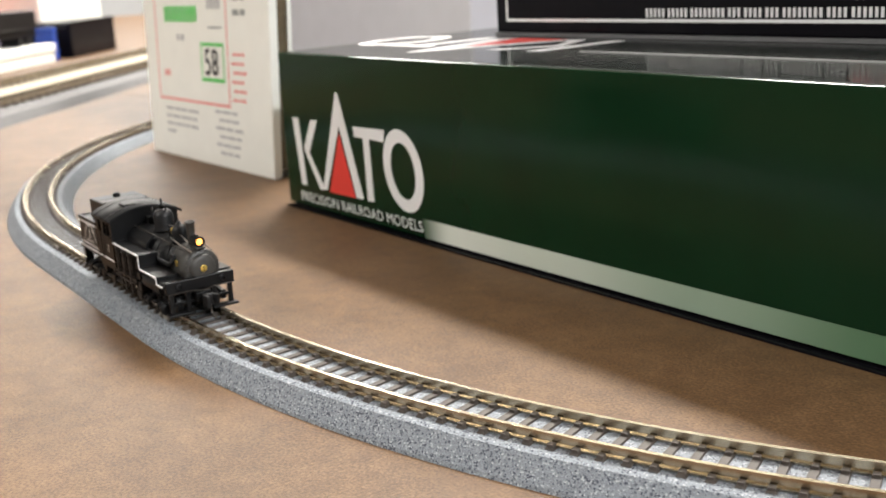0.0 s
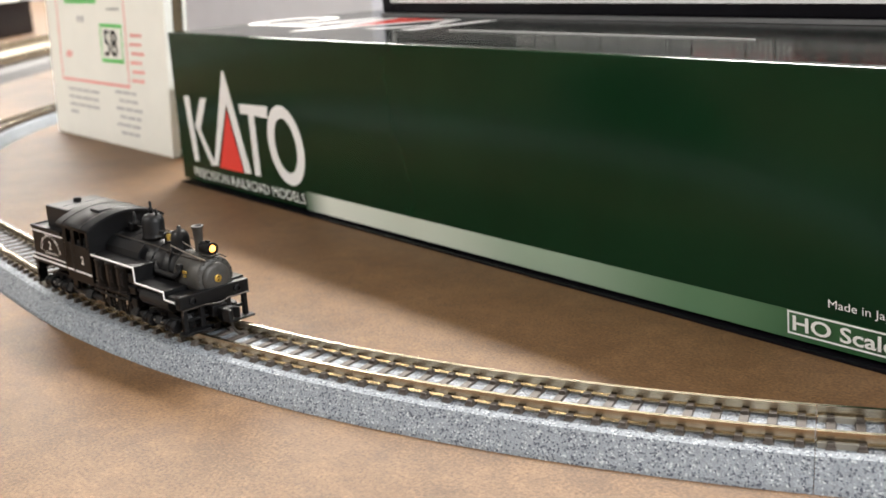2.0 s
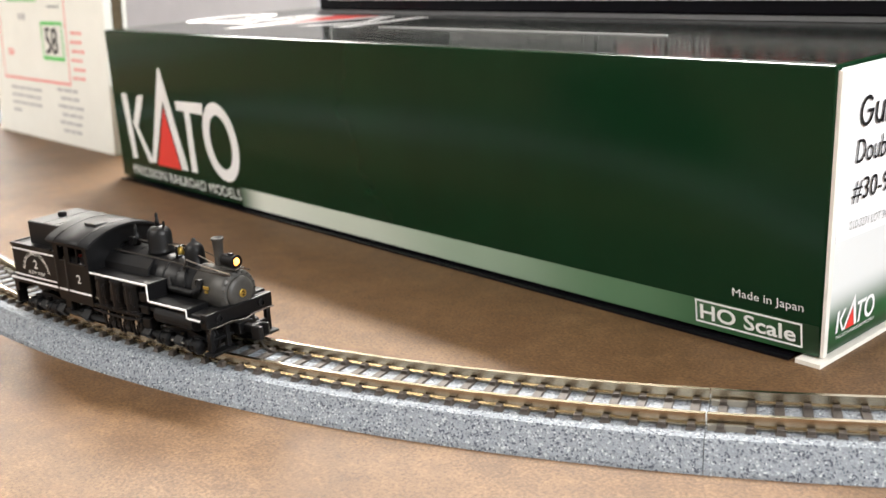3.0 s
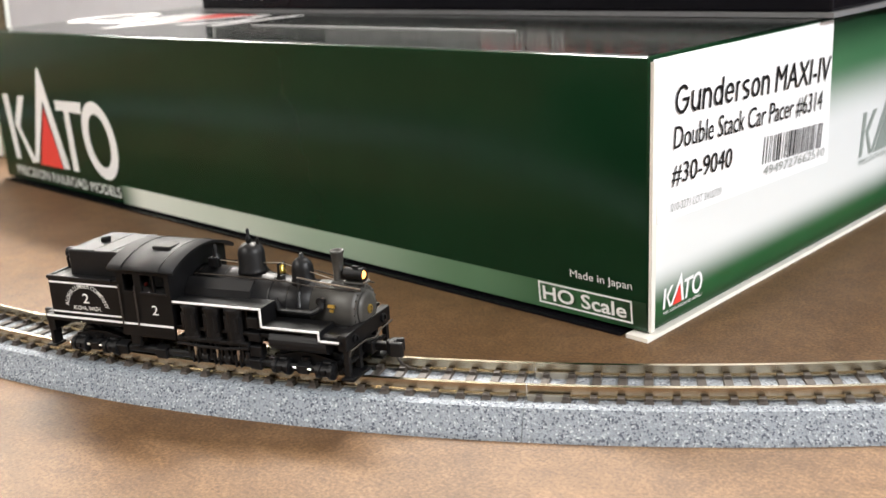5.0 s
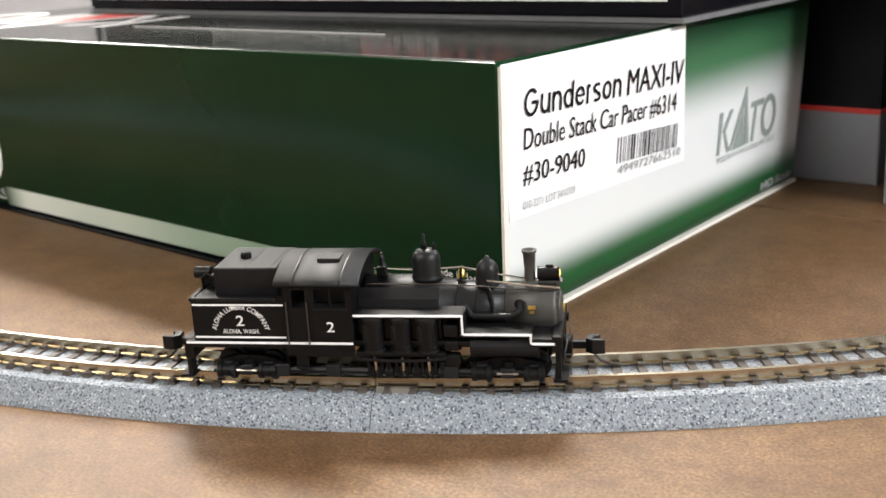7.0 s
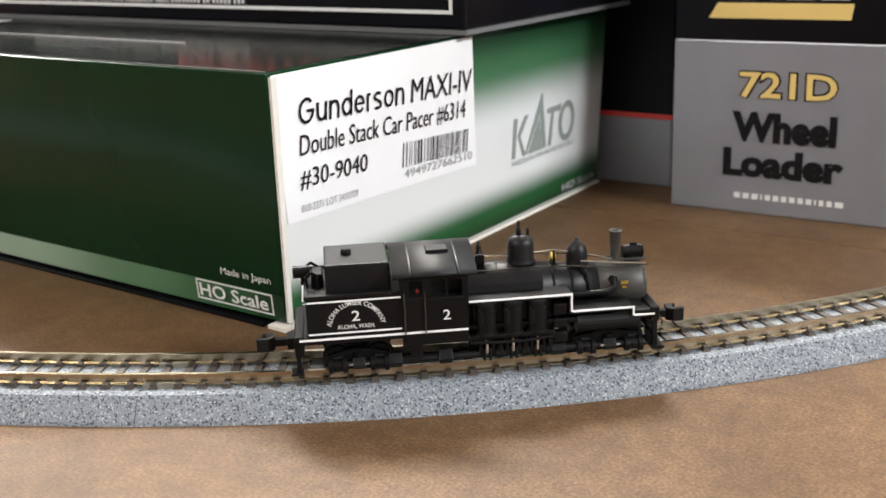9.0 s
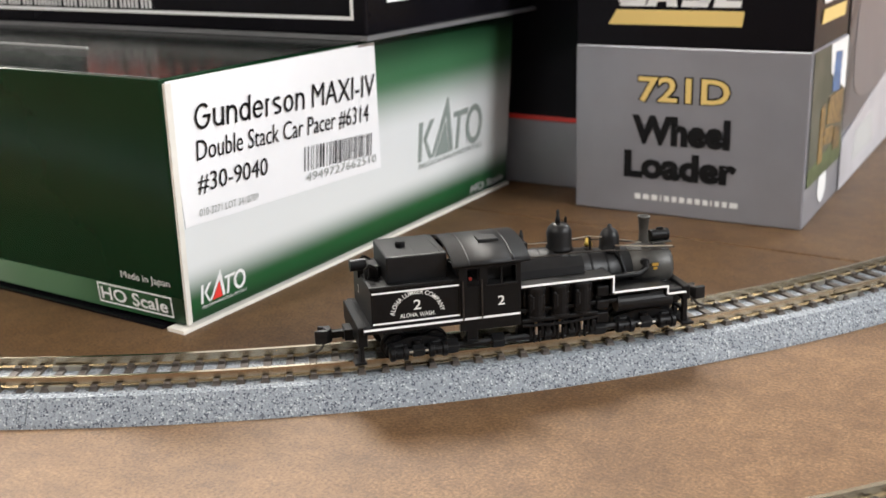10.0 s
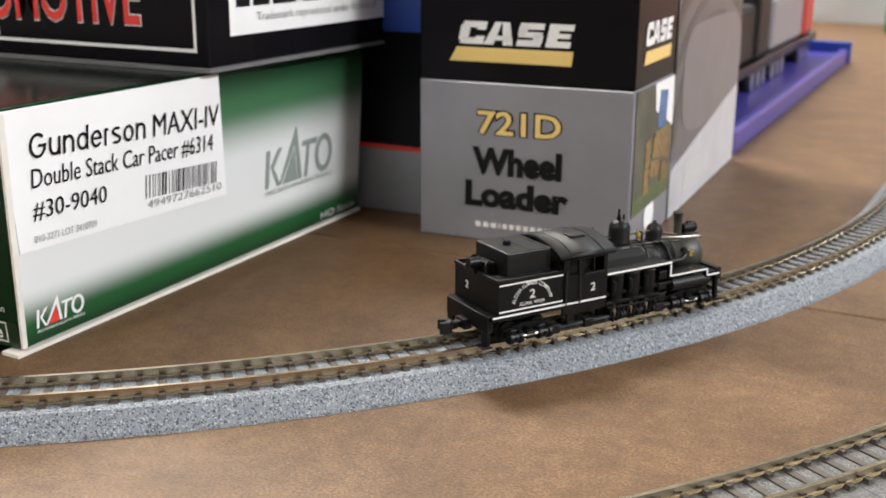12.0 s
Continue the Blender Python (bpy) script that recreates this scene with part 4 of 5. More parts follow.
def side_plate(pts, y0, y1):
    """A profile of (x, z) points drawn out along y."""
    bm = bmesh.new()
    a = [bm.verts.new(v3(x, y0, z)) for x, z in pts]
    b = [bm.verts.new(v3(x, y1, z)) for x, z in pts]
    k = len(pts)
    bm.faces.new(a)
    bm.faces.new(b[::-1])
    for i in range(k):
        bm.faces.new((a[i], b[i], b[(i + 1) % k], a[(i + 1) % k]))
    bmesh.ops.recalc_face_normals(bm, faces=bm.faces)
    return bm


WHEELS = []
SHAFTS = []


def shay():
    t = thing("steam_locomotive", "small black geared steam locomotive with white lining and lit headlamp", "model train")
    L, SB, G = M["loco"], M["loco_soft"], M["graphite"]
    BY = 1.3
    # underframe
    fr = part("frame", bx(-32, 34, -4, 4, 5.2, 7.4, bev=0.2), L, t)
    part("deck", bx(-33, 33.5, -8.6, 8.6, 7.4, 8.2, bev=0.15), L, t)
    rb = part("rear_beam", bx(-34.0, -32.2, -8.6, 8.6, 4.3, 8.3, bev=0.2), L, t)
    part("front_beam", bx(33.4, 35.2, -8.8, 8.8, 6.3, 9.3, bev=0.25), L, t)
    part("front_deck", bx(26.0, 34.6, -8.6, 8.6, 8.2, 8.8, bev=0.2), SB, t)
    for y in (-7.6, -3.4, 3.4, 7.6):
        part("pilot_hanger", bx(34.0, 35.0, y - 0.55, y + 0.55, 0.9, 6.5, bev=0.12), L, t)
    part("pilot_bar", bx(34.0, 34.8, -8.2, 8.2, 3.3, 3.9, bev=0.1), L, t)
    for sy in (-5.6, 5.6):
        part("poling_pocket", lathe([(0.9e-3, 0), (0.9e-3, 0.5e-3), (0.55e-3, 0.6e-3), (0.5e-3, 0.2e-3)], v3(35.1, sy, 7.8), axis="x", seg=14), L, t)
    part("cut_lever", add_wire(bmesh.new(), [v3(35.7, -8.6, 5.4), v3(35.7, -8.4, 6.4), v3(35.9, -3.0, 6.5), v3(36.4, 0.0, 6.1), v3(35.9, 3.0, 6.5), v3(35.7, 8.4, 6.4)], 0.00018), M["wire"], t)
    part("pilot_step", bx(33.6, 36.2, -9.0, -2.4, 0.7, 1.3, bev=0.15), L, t)
    part("pilot_step", bx(33.6, 36.2, 2.4, 9.0, 0.7, 1.3, bev=0.15), L, t)
    for y in (-7.4, 7.4):
        part("rear_hanger", bx(-33.8, -33.0, y - 1.2, y + 1.2, 1.0, 4.5, bev=0.1), L, t)
        part("rear_step", bx(-35.0, -32.6, y - 1.5, y + 1.5, 0.8, 1.3, bev=0.1), L, t)
    # couplers
    for sgn, x in ((1, 35.0), (-1, -34.0)):
        c = part("coupler", bx(min(x, x + sgn * 4.6), max(x, x + sgn * 4.6), -0.75, 0.75, 3.8, 5.3, bev=0.25), L, t)
        head = bmesh.new()
        add_hexa(head, [v3(x + sgn * a, b, z) for z in (3.2, 6.0) for a, b in ((3.9, -0.8), (5.2, -1.9), (5.6, 0.6), (4.2, 1.5))][:8], bev=0.00025)
        add_hexa(head, [v3(x + sgn * a, b, z) for z in (3.2, 6.0) for a, b in ((5.0, -1.9), (7.4, -1.7), (7.5, -0.7), (5.3, -0.8))], bev=0.00025)
        add_hexa(head, [v3(x + sgn * a, b, z) for z in (3.4, 5.8) for a, b in ((5.0, 0.5), (6.6, 1.5), (6.2, 2.1), (4.4, 1.6))], bev=0.0002)
        bmesh.ops.recalc_face_normals(head, faces=head.faces)
        part("knuckle", head, SB, c)
        part("coupler_box", bx(min(x - sgn * 0.5, x + sgn * 1.6), max(x - sgn * 0.5, x + sgn * 1.6), -1.9, 1.9, 3.4, 5.8, bev=0.2), L, c)
        part("trip_pin", add_wire(bmesh.new(), [v3(x + sgn * 5.4, 0, 3.4), v3(x + sgn * 5.7, -0.1, 2.4), v3(x + sgn * 6.6, -0.3, 1.5), v3(x + sgn * 8.2, -0.5, 0.95), v3(x + sgn * 9.6, -0.7, 0.9)], 0.00028), M["wire"], c)
    # bunker with its flared top and the tank on it
    bk = part("bunker", side_plate([(-31.4, 8.2), (-13.6, 8.2), (-13.6, 16.4), (-15.4, 16.0), (-29.6, 15.9), (-31.4, 16.2)], -9.2, 9.2), L, t)
    part("bunker_rim", bx(-31.6, -15.6, -9.4, -8.7, 15.7, 16.4, bev=0.12), SB, bk)
    part("bunker_rim", bx(-31.6, -15.6, 8.7, 9.4, 15.7, 16.4, bev=0.12), SB, bk)
    part("bunker_rim", bx(-31.7, -31.0, -9.4, 9.4, 15.7, 16.4, bev=0.12), SB, bk)
    tk = part("oil_tank", bx(-27.6, -15.6, -6.6, 6.6, 15.6, 21.2, bev=0.35), SB, t)
    part("tank_hatch", lathe([(1.0e-3, 0), (1.0e-3, 0.9e-3), (0.75e-3, 1.2e-3)], v3(-23.4, 0, 21.1), seg=16), L, tk)
    for x in (-21.5, -17.0):
        part("tank_seam", bx(x, x + 0.14, -6.5, 6.5, 21.15, 21.26), SB, tk)
    part("rear_tool_box", bx(-30.2, -28.0, -2.4, 2.4, 15.6, 18.4, bev=0.3), L, t)
    # cab
    W0 = 9.4
    right = -W0
    cab = part("cab", bx(-14.0, -1.6, -8.4, 8.4, 8.3, 14.2), M["dark_void"], t, "dark cab interior")

    def wall_with_openings(y0, y1, name):
        bm = bmesh.new()
        xs = (-14.0, -12.4, -9.9, -8.3, -5.55, -5.25, -2.6, -1.6)
        bx(-14.0, -1.6, y0, y1, 5.4, 14.6, bm=bm)
        bx(-14.0, -1.6, y0, y1, 18.0, 19.4, bm=bm)
        for a, b in ((xs[0], xs[1]), (xs[2], xs[3]), (xs[4], xs[5]), (xs[6], xs[7])):
            bx(a, b, y0, y1, 14.6, 18.0, bm=bm)
        return part(name, bm, L, cab)

    wall_with_openings(-9.4, -8.8, "side_wall")
    wall_with_openings(8.8, 9.4, "side_wall")
    part("front_wall", prism([(-9.2, 8.3), (9.2, 8.3), (9.2, 19.2), (5, 21.0), (0, 21.7), (-5, 21.0), (-9.2, 19.2)], -2.0, -1.5), L, cab)
    part("rear_wall", prism([(-9.2, 8.3), (9.2, 8.3), (9.2, 17.0), (-9.2, 17.0)], -14.0, -13.6), L, cab)
    part("window_sill", bx(-8.6, -2.3, -9.7, -9.3, 14.2, 14.6, bev=0.08), SB, cab)
    part("backhead", bx(-9.4, -2.1, -5.6, 8.0, 14.2, 18.6, bev=0.3), M["dark_void"], cab)
    part("red_seat", bx(-10.9, -10.3, -5.4, -4.6, 14.2, 14.95, bev=0.2), M["red_plastic"], cab, "red seat cushion")
    # arched roof
    n = 24
    pts_o = [(-10.2 + 20.4 * i / n, 19.1 + 2.9 * math.sin(math.pi * i / n) ** 0.75) for i in range(n + 1)]
    pts_i = [(y * 0.97, z - 0.5) for y, z in reversed(pts_o)]
    roof = part("roof", prism(pts_o + pts_i, -15.4, 0.2), M["roof"], t, smooth=False)
    for p in roof.data.polygons:
        p.use_smooth = abs(p.normal.x) < 0.5
        if p.use_smooth and abs(p.normal.z) < 0.05:
            p.use_smooth = False
    for x in (-12.2, -3.4):
        part("roof_rib", prism([(y * 1.005, z + 0.09) for y, z in pts_o] + [(y, z - 0.1) for y, z in reversed(pts_o)], x, x + 0.3), L, roof)
    part("roof_hatch", bx(-8.6, -4.4, -4.2, -0.8, 21.1, 22.2, bev=0.2), M["roof"], roof)
    for x in (-13.4, -9.6):
        part("handrail", add_wire(bmesh.new(), [v3(x, -9.8, 7.6), v3(x, -9.8, 15.8)], 0.00016), M["wire"], t)
    part("cab_step", bx(-12.6, -10.4, -9.2, -8.4, 3.2, 5.6, bev=0.15), L, t)
    part("cab_step", bx(-12.6, -10.4, -9.6, -8.2, 3.0, 3.5, bev=0.1), L, t)
    # boiler
    bo = part("boiler", lathe([(6.1e-3, -1.6e-3), (6.1e-3, 11.5e-3), (5.6e-3, 12.0e-3), (4.75e-3, 19.5e-3), (4.65e-3, 25.0e-3)], v3(0, BY, 11.1), axis="x", seg=32), SB, t, smooth=True)
    bo.data.polygons[0].use_smooth = False
    for x, r in ((-0.6, 6.16), (5.4, 6.16), (11.3, 6.16), (16.0, 5.3), (19.6, 4.85)):
        part("boiler_band", lathe([(r * 0.98e-3, -0.25e-3), (r * 1e-3, -0.2e-3), (r * 1e-3, 0.2e-3), (r * 0.98e-3, 0.25e-3)], v3(x, BY, 11.1), axis="x", seg=32), L, bo)
    part("boiler_jacket", prism([(BY - 6.6, 13.2), (BY - 6.3, 14.8), (BY - 4.6, 16.4), (BY - 4.3, 16.1), (BY - 5.9, 14.6), (BY - 6.2, 13.2)], -1.4, 13.4), SB, bo)
    part("smokebox", lathe([(4.75e-3, 24.9e-3), (4.75e-3, 33.4e-3), (4.5e-3, 33.9e-3), (3.6e-3, 34.2e-3), (0.9e-3, 34.5e-3)], v3(0, BY, 11.1), axis="x", seg=32), G, t, "grey graphite smokebox", smooth=True)
    sm = part("smokebox_door", lathe([(3.5e-3, 34.0e-3), (3.4e-3, 34.6e-3), (2.4e-3, 34.9e-3), (0.4e-3, 35.0e-3)], v3(0, BY, 11.1), axis="x", seg=28), G, t, "grey round smokebox door", smooth=True)
    bm = bmesh.new()
    for i in range(20):
        a = 2 * math.pi * i / 20
        add_tube(bm, v3(33.8, BY + 4.15 * math.cos(a), 11.1 + 4.15 * math.sin(a)), v3(34.25, BY + 4.15 * math.cos(a), 11.1 + 4.15 * math.sin(a)), 0.00022, seg=6)
    part("rivet_ring", bm, G, sm)
    part("number_plate", lathe([(0.85e-3, 34.8e-3), (0.85e-3, 35.2e-3), (0.7e-3, 35.25e-3)], v3(0, BY, 11.1), axis="x", seg=18), M["brass"], sm, "round brass number plate")
    # stack, domes, bell
    part("stack", lathe([(1.15e-3, 0), (1.05e-3, 0.8e-3), (0.95e-3, 3.0e-3), (1.15e-3, 6.2e-3), (1.35e-3, 6.4e-3), (1.35e-3, 6.8e-3), (1.0e-3, 6.8e-3), (0.9e-3, 5.4e-3)], v3(29.1, BY, 15.2), seg=24), G, t, "grey flared smoke stack", smooth=True)
    part("stack_base", lathe([(2.0e-3, 0), (1.7e-3, 0.5e-3), (1.1e-3, 1.0e-3)], v3(29.1, BY, 15.3), seg=24), G, t, smooth=True)
    dome = part("steam_dome", lathe([(3.0e-3, 0), (2.75e-3, 0.6e-3), (2.6e-3, 1.2e-3), (2.6e-3, 3.9e-3), (2.35e-3, 4.8e-3), (1.7e-3, 5.5e-3), (0.7e-3, 5.8e-3)], v3(10.3, BY, 16.6), seg=28), SB, t, smooth=True)
    part("safety_valve", lathe([(0.55e-3, 0), (0.5e-3, 1.2e-3), (0.3e-3, 1.5e-3), (0.35e-3, 2.6e-3), (0.1e-3, 3.0e-3)], v3(10.0, BY, 22.2), seg=12), L, dome, smooth=True)
    part("whistle", lathe([(0.3e-3, 0), (0.3e-3, 1.6e-3), (0.1e-3, 1.9e-3)], v3(11.8, BY + 0.3, 21.6), seg=10), L, dome)
    part("sand_dome", lathe([(2.6e-3, -0.4e-3), (2.15e-3, 0.4e-3), (2.1e-3, 2.0e-3), (2.05e-3, 2.8e-3), (1.75e-3, 3.7e-3), (1.2e-3, 4.3e-3), (0.55e-3, 4.6e-3), (0.5e-3, 5.1e-3), (0.2e-3, 5.4e-3)], v3(21.4, BY, 15.6), seg=26), SB, t, smooth=True)
    bell = part("bell_frame", add_wire(bmesh.new(), [v3(16.7, BY - 1.0, 16.2), v3(16.7, BY - 1.0, 18.6), v3(16.7, BY + 1.0, 18.6), v3(16.7, BY + 1.0, 16.2)], 0.00025), L, t)
    part("bell", lathe([(0.95e-3, 0), (0.75e-3, 0.5e-3), (0.55e-3, 1.4e-3), (0.15e-3, 1.7e-3)], v3(16.7, BY, 16.9), seg=16), M["brass"], bell, "small brass bell", smooth=True)
    part("turret", lathe([(0.9e-3, 0), (0.8e-3, 2.2e-3), (0.5e-3, 2.5e-3), (0.5e-3, 3.2e-3), (0.2e-3, 4.6e-3)], v3(2.1, BY, 17.0), seg=14), L, t, smooth=True)
    part("turret_valve", bx(1.2, 3.0, BY - 1.6, BY - 0.7, 17.3, 19.3, bev=0.2), L, t)
    # headlamp
    lamp = part("headlamp", lathe([(1.15e-3, -2.6e-3), (1.25e-3, -2.4e-3), (1.25e-3, 0.9e-3), (1.35e-3, 1.0e-3), (1.35e-3, 1.35e-3), (0.9e-3, 1.35e-3), (0.85e-3, 1.0e-3)], v3(33.1, BY, 17.6), axis="x", seg=22), L, t, "black round headlamp", smooth=False)
    part("lamp_lens", lathe([(0.82e-3, 1.05e-3), (0.65e-3, 1.35e-3), (0.2e-3, 1.5e-3)], v3(33.1, BY, 17.6), axis="x", seg=18), M["lamp_glow"], lamp, "glowing amber lens")
    part("lamp_bracket", bx(30.6, 35.0, BY - 1.3, BY + 1.3, 16.0, 16.35, bev=0.1), G, lamp)
    part("lamp_bracket", bx(31.6, 33.4, BY - 0.9, BY + 0.9, 15.2, 16.1), G, lamp)
    part("lamp_vent", bx(32.0, 33.4, BY - 0.3, BY + 0.3, 18.7, 19.2, bev=0.1), L, lamp)
    part("rear_lamp", lathe([(1.2e-3, 0), (1.2e-3, 3.0e-3), (1.0e-3, 3.2e-3)], v3(-33.6, 0, 18.3), axis="x", seg=18), L, t, smooth=False)
    part("rear_lamp_post", bx(-32.2, -31.0, -0.5, 0.5, 15.8, 17.6), L, t)
    part("hose_rack", add_wire(bmesh.new(), [v3(-31.0, -3.2, 16), v3(-31.2, -3.2, 18.2), v3(-30.2, -3.2, 19.0), v3(-29.0, -3.2, 18.2), v3(-28.8, -3.2, 16)], 0.00028), L, t)
    part("hose_rack", add_wire(bmesh.new(), [v3(-31.0, 3.2, 16), v3(-31.2, 3.2, 18.2), v3(-30.2, 3.2, 19.0), v3(-29.0, 3.2, 18.2), v3(-28.8, 3.2, 16)], 0.00028), L, t)
    # running board on the engine side, in three steps, with its white edge
    Y0, Y1 = -9.3, -5.0
    part("running_board", bx(-1.6, 18.0, Y0, Y1 + 0.8, 12.6, 13.3, bev=0.1), L, t)
    part("running_board", bx(17.4, 29.9, Y0, Y1 + 1.4, 9.2, 9.9, bev=0.1), L, t)
    part("running_board", bx(29.6, 34.2, Y0, Y1 + 2.0, 7.6, 8.2, bev=0.1), L, t)
    part("step_riser", bx(17.5, 18.1, Y0, Y1 + 1.0, 9.4, 13.2), L, t)
    part("step_riser", bx(29.5, 30.0, Y0, Y1 + 1.4, 7.8, 9.8), L, t)
    for r_ in ((-1.4, 18.2, 12.95, 13.35), (17.82, 18.2, 9.7, 12.95), (18.2, 30.1, 9.55, 9.95), (29.75, 30.1, 8.1, 9.55), (30.1, 34.0, 7.92, 8.3)):
        part("white_edge", bx(r_[0], r_[1], Y0 - 0.06, Y0 + 0.1, r_[2], r_[3]), M["line"], t)
    # same boards, plain, on the boiler side
    part("running_board", bx(-1.6, 33.0, 5.6, 9.0, 9.0, 9.6, bev=0.1), L, t)
    part("side_tank", bx(4.0, 14.0, 6.4, 9.0, 9.6, 12.8, bev=0.4), L, t)
    part("air_tank", tube(v3(19.2, -7.4, 6.9), v3(31.2, -7.4, 6.9), 0.0019, seg=20), SB, t)
    part("boiler_ash_pan", bx(-1.5, 17.0, -5.0, 6.6, 5.0, 8.6, bev=0.3), L, t)
    part("boiler_saddle", bx(24.0, 33.0, -3.4, 6.0, 7.6, 9.0, bev=0.3), L, t)
    # three vertical cylinders with valve chests and crank case
    for i, x in enumerate((1.9, 6.9, 11.6)):
        cy = part("cylinder", tube(v3(x, -7.9, 6.4), v3(x, -7.9, 12.5), 0.0019, seg=20), L, t)
        part("cylinder_head", lathe([(2.1e-3, 0), (2.1e-3, 0.5e-3), (1.5e-3, 0.8e-3)], v3(x, -7.9, 12.0), seg=18), SB, cy)
        part("cylinder_flange", lathe([(2.1e-3, 0), (2.1e-3, 0.5e-3)], v3(x, -7.9, 6.2), seg=18), SB, cy)
        part("valve_chest", bx(x - 1.75, x + 1.55, -9.5, -8.2, 7.7, 11.4, bev=0.35), L, cy)
        part("valve_cover", bx(x - 1.2, x + 1.0, -9.65, -9.4, 8.3, 10.9, bev=0.1), SB, cy)
        part("valve_stem", tube(v3(x + 0.4, -9.0, 4.6), v3(x + 0.4, -9.0, 7.8), 0.0003, seg=8), L, cy)
        part("guide", bx(x - 1.5, x - 0.9, -8.8, -7.0, 2.2, 6.3, bev=0.1), L, t)
        part("guide", bx(x + 0.9, x + 1.5, -8.8, -7.0, 2.2, 6.3, bev=0.1), L, t)
        part("piston_rod", tube(v3(x, -8.3, 2.0), v3(x, -8.3, 6.3), 0.00035, seg=10), M["steel"], t, "bright steel rod")
        part("crank_web", bx(x - 0.75, x - 0.25, -8.9, -6.9, 0.9, 3.4, bev=0.2), L, t)
        part("crank_web", bx(x + 0.35, x + 0.85, -8.9, -6.9, 0.9, 3.4, bev=0.2), L, t)
        part("crank_bearing", lathe([(1.2e-3, -0.7e-3), (1.2e-3, 0.7e-3)], v3(x + 2.4, -7.9, 2.2), axis="x", seg=16), L, t)
        part("bearing_cap", bx(x + 1.9, x + 2.9, -9.0, -7.0, 2.2, 4.4, bev=0.25), L, t)
    part("engine_bed", bx(-1.4, 14.8, -9.4, -6.4, 5.4, 6.3, bev=0.2), L, t)
    part("engine_back", bx(-1.4, 15.2, -6.6, -5.2, 1.6, 12.6), L, t)
    part("cylinder_block", bx(-0.6, 14.2, -7.8, -6.5, 6.2, 12.5, bev=0.2), L, t)
    for z, w_ in ((10.2, 2.2), (7.4, 1.8), (4.6, 2.2)):
        part("lubricator", bx(14.6, 17.2, -9.0, -7.0, z - w_ / 2, z + w_ / 2, bev=0.25), L, t)
    part("pipe", add_wire(bmesh.new(), [v3(-1.2, -9.4, 5.0), v3(4.5, -9.6, 4.8), v3(9.2, -9.6, 4.8), v3(14.8, -9.4, 5.2)], 0.0003), SB, t)
    # handrails and piping on the boiler
    part("handrail", add_wire(bmesh.new(), [v3(0.0, BY - 4.5, 17.0), v3(13.5, BY - 4.6, 17.0), v3(20.0, BY - 4.2, 16.6), v3(27.0, BY - 3.4, 15.6), v3(35.0, BY - 2.6, 15.3)], 0.00014), M["wire"], t, "thin dark handrail")
    part("handrail", add_wire(bmesh.new(), [v3(0.0, BY + 4.5, 17.0), v3(13.5, BY + 4.6, 17.0), v3(20.0, BY + 4.2, 16.6), v3(27.0, BY + 3.4, 15.6), v3(35.0, BY + 2.6, 15.3)], 0.00014), M["wire"], t, "thin dark handrail")
    part("front_handrail", add_wire(bmesh.new(), [v3(21.6, BY - 2.6, 17.0), v3(28.0, BY - 2.8, 16.3), v3(34.6, BY - 2.4, 15.6)], 0.00016), M["steel"], t, "thin bright steel rail")
    part("bell_cord", add_wire(bmesh.new(), [v3(0.4, BY, 18.6), v3(8.0, BY, 18.2), v3(16.7, BY, 18.8), v3(20.0, BY - 0.6, 18.4), v3(28.5, BY - 0.6, 16.4)], 0.00012), M["steel"], t)
    part("steam_pipe", add_wire(bmesh.new(), [v3(17.5, BY - 4.6, 13.0), v3(19.0, BY - 5.4, 11.3), v3(26.0, BY - 5.4, 11.3), v3(27.6, BY - 4.9, 12.2), v3(27.6, BY - 4.4, 14.0)], 0.0006, seg=10), SB, t)
    part("steam_pipe", add_wire(bmesh.new(), [v3(21.4, BY - 1.8, 16.2), v3(22.4, BY - 3.6, 14.6), v3(23.0, BY - 4.9, 11.8)], 0.00035, seg=8), L, t)
    part("check_valve", lathe([(0.8e-3, -0.4e-3), (0.8e-3, 0.4e-3)], v3(27.4, BY - 4.6, 13.4), axis="y", seg=14), L, t)
    part("gold_plate", bx(29.0, 30.4, BY - 4.95, BY - 4.6, 12.4, 13.0), M["brass"], t, "small gold badge")
    part("gold_plate", bx(29.3, 30.1, BY - 5.0, BY - 4.7, 11.6, 12.1), M["brass"], t, "small gold badge")
    # lining and lettering on both sides
    for sgn in (-1, 1):
        y = sgn * 9.25
        U = (1, 0, 0) if sgn < 0 else (-1, 0, 0)
        for x0, x1, z0, z1 in ((-31.2, -13.9, 14.9, 15.25), (-31.2, -13.9, 8.75, 9.1)):
            part("white_lining", bx(x0, x1, y - 0.02, y + 0.02, z0, z1), M["line"], t)
        part("white_lining", bx(-33.0, -1.7, sgn * 9.45 - 0.02, sgn * 9.45 + 0.02, 7.7, 8.15), M["line"], t)
        part("sill", bx(-33.0, -1.7, min(sgn * 8.6, sgn * 9.42), max(sgn * 8.6, sgn * 9.42), 7.0, 8.2), L, t)

        def put(body, xc, z, w_, h, yy=9.24, bend=None, bold=0.0):
            x0 = xc if bend else (xc - w_ / 2 if sgn < 0 else xc + w_ / 2)
            writing("lettering", body, M["decal"], t, v3(x0, sgn * yy, z), U, (0, 0, 1), w_ * 1e-3, h * 1e-3, bold, 0.00003, bend)

        put("2", -22.4, 11.1, 1.5, 2.0, bold=0.01)
        put("ALOHA, WASH.", -22.4, 9.5, 6.9, 1.0, bold=0.01)
        put("ALOHA LUMBER COMPANY", -22.4, 9.6, 12.4, 0.95, bend=(0.0046, 2.85), bold=0.01)
        put("2", -5.6, 10.1, 1.4, 1.95, yy=9.42, bold=0.01)
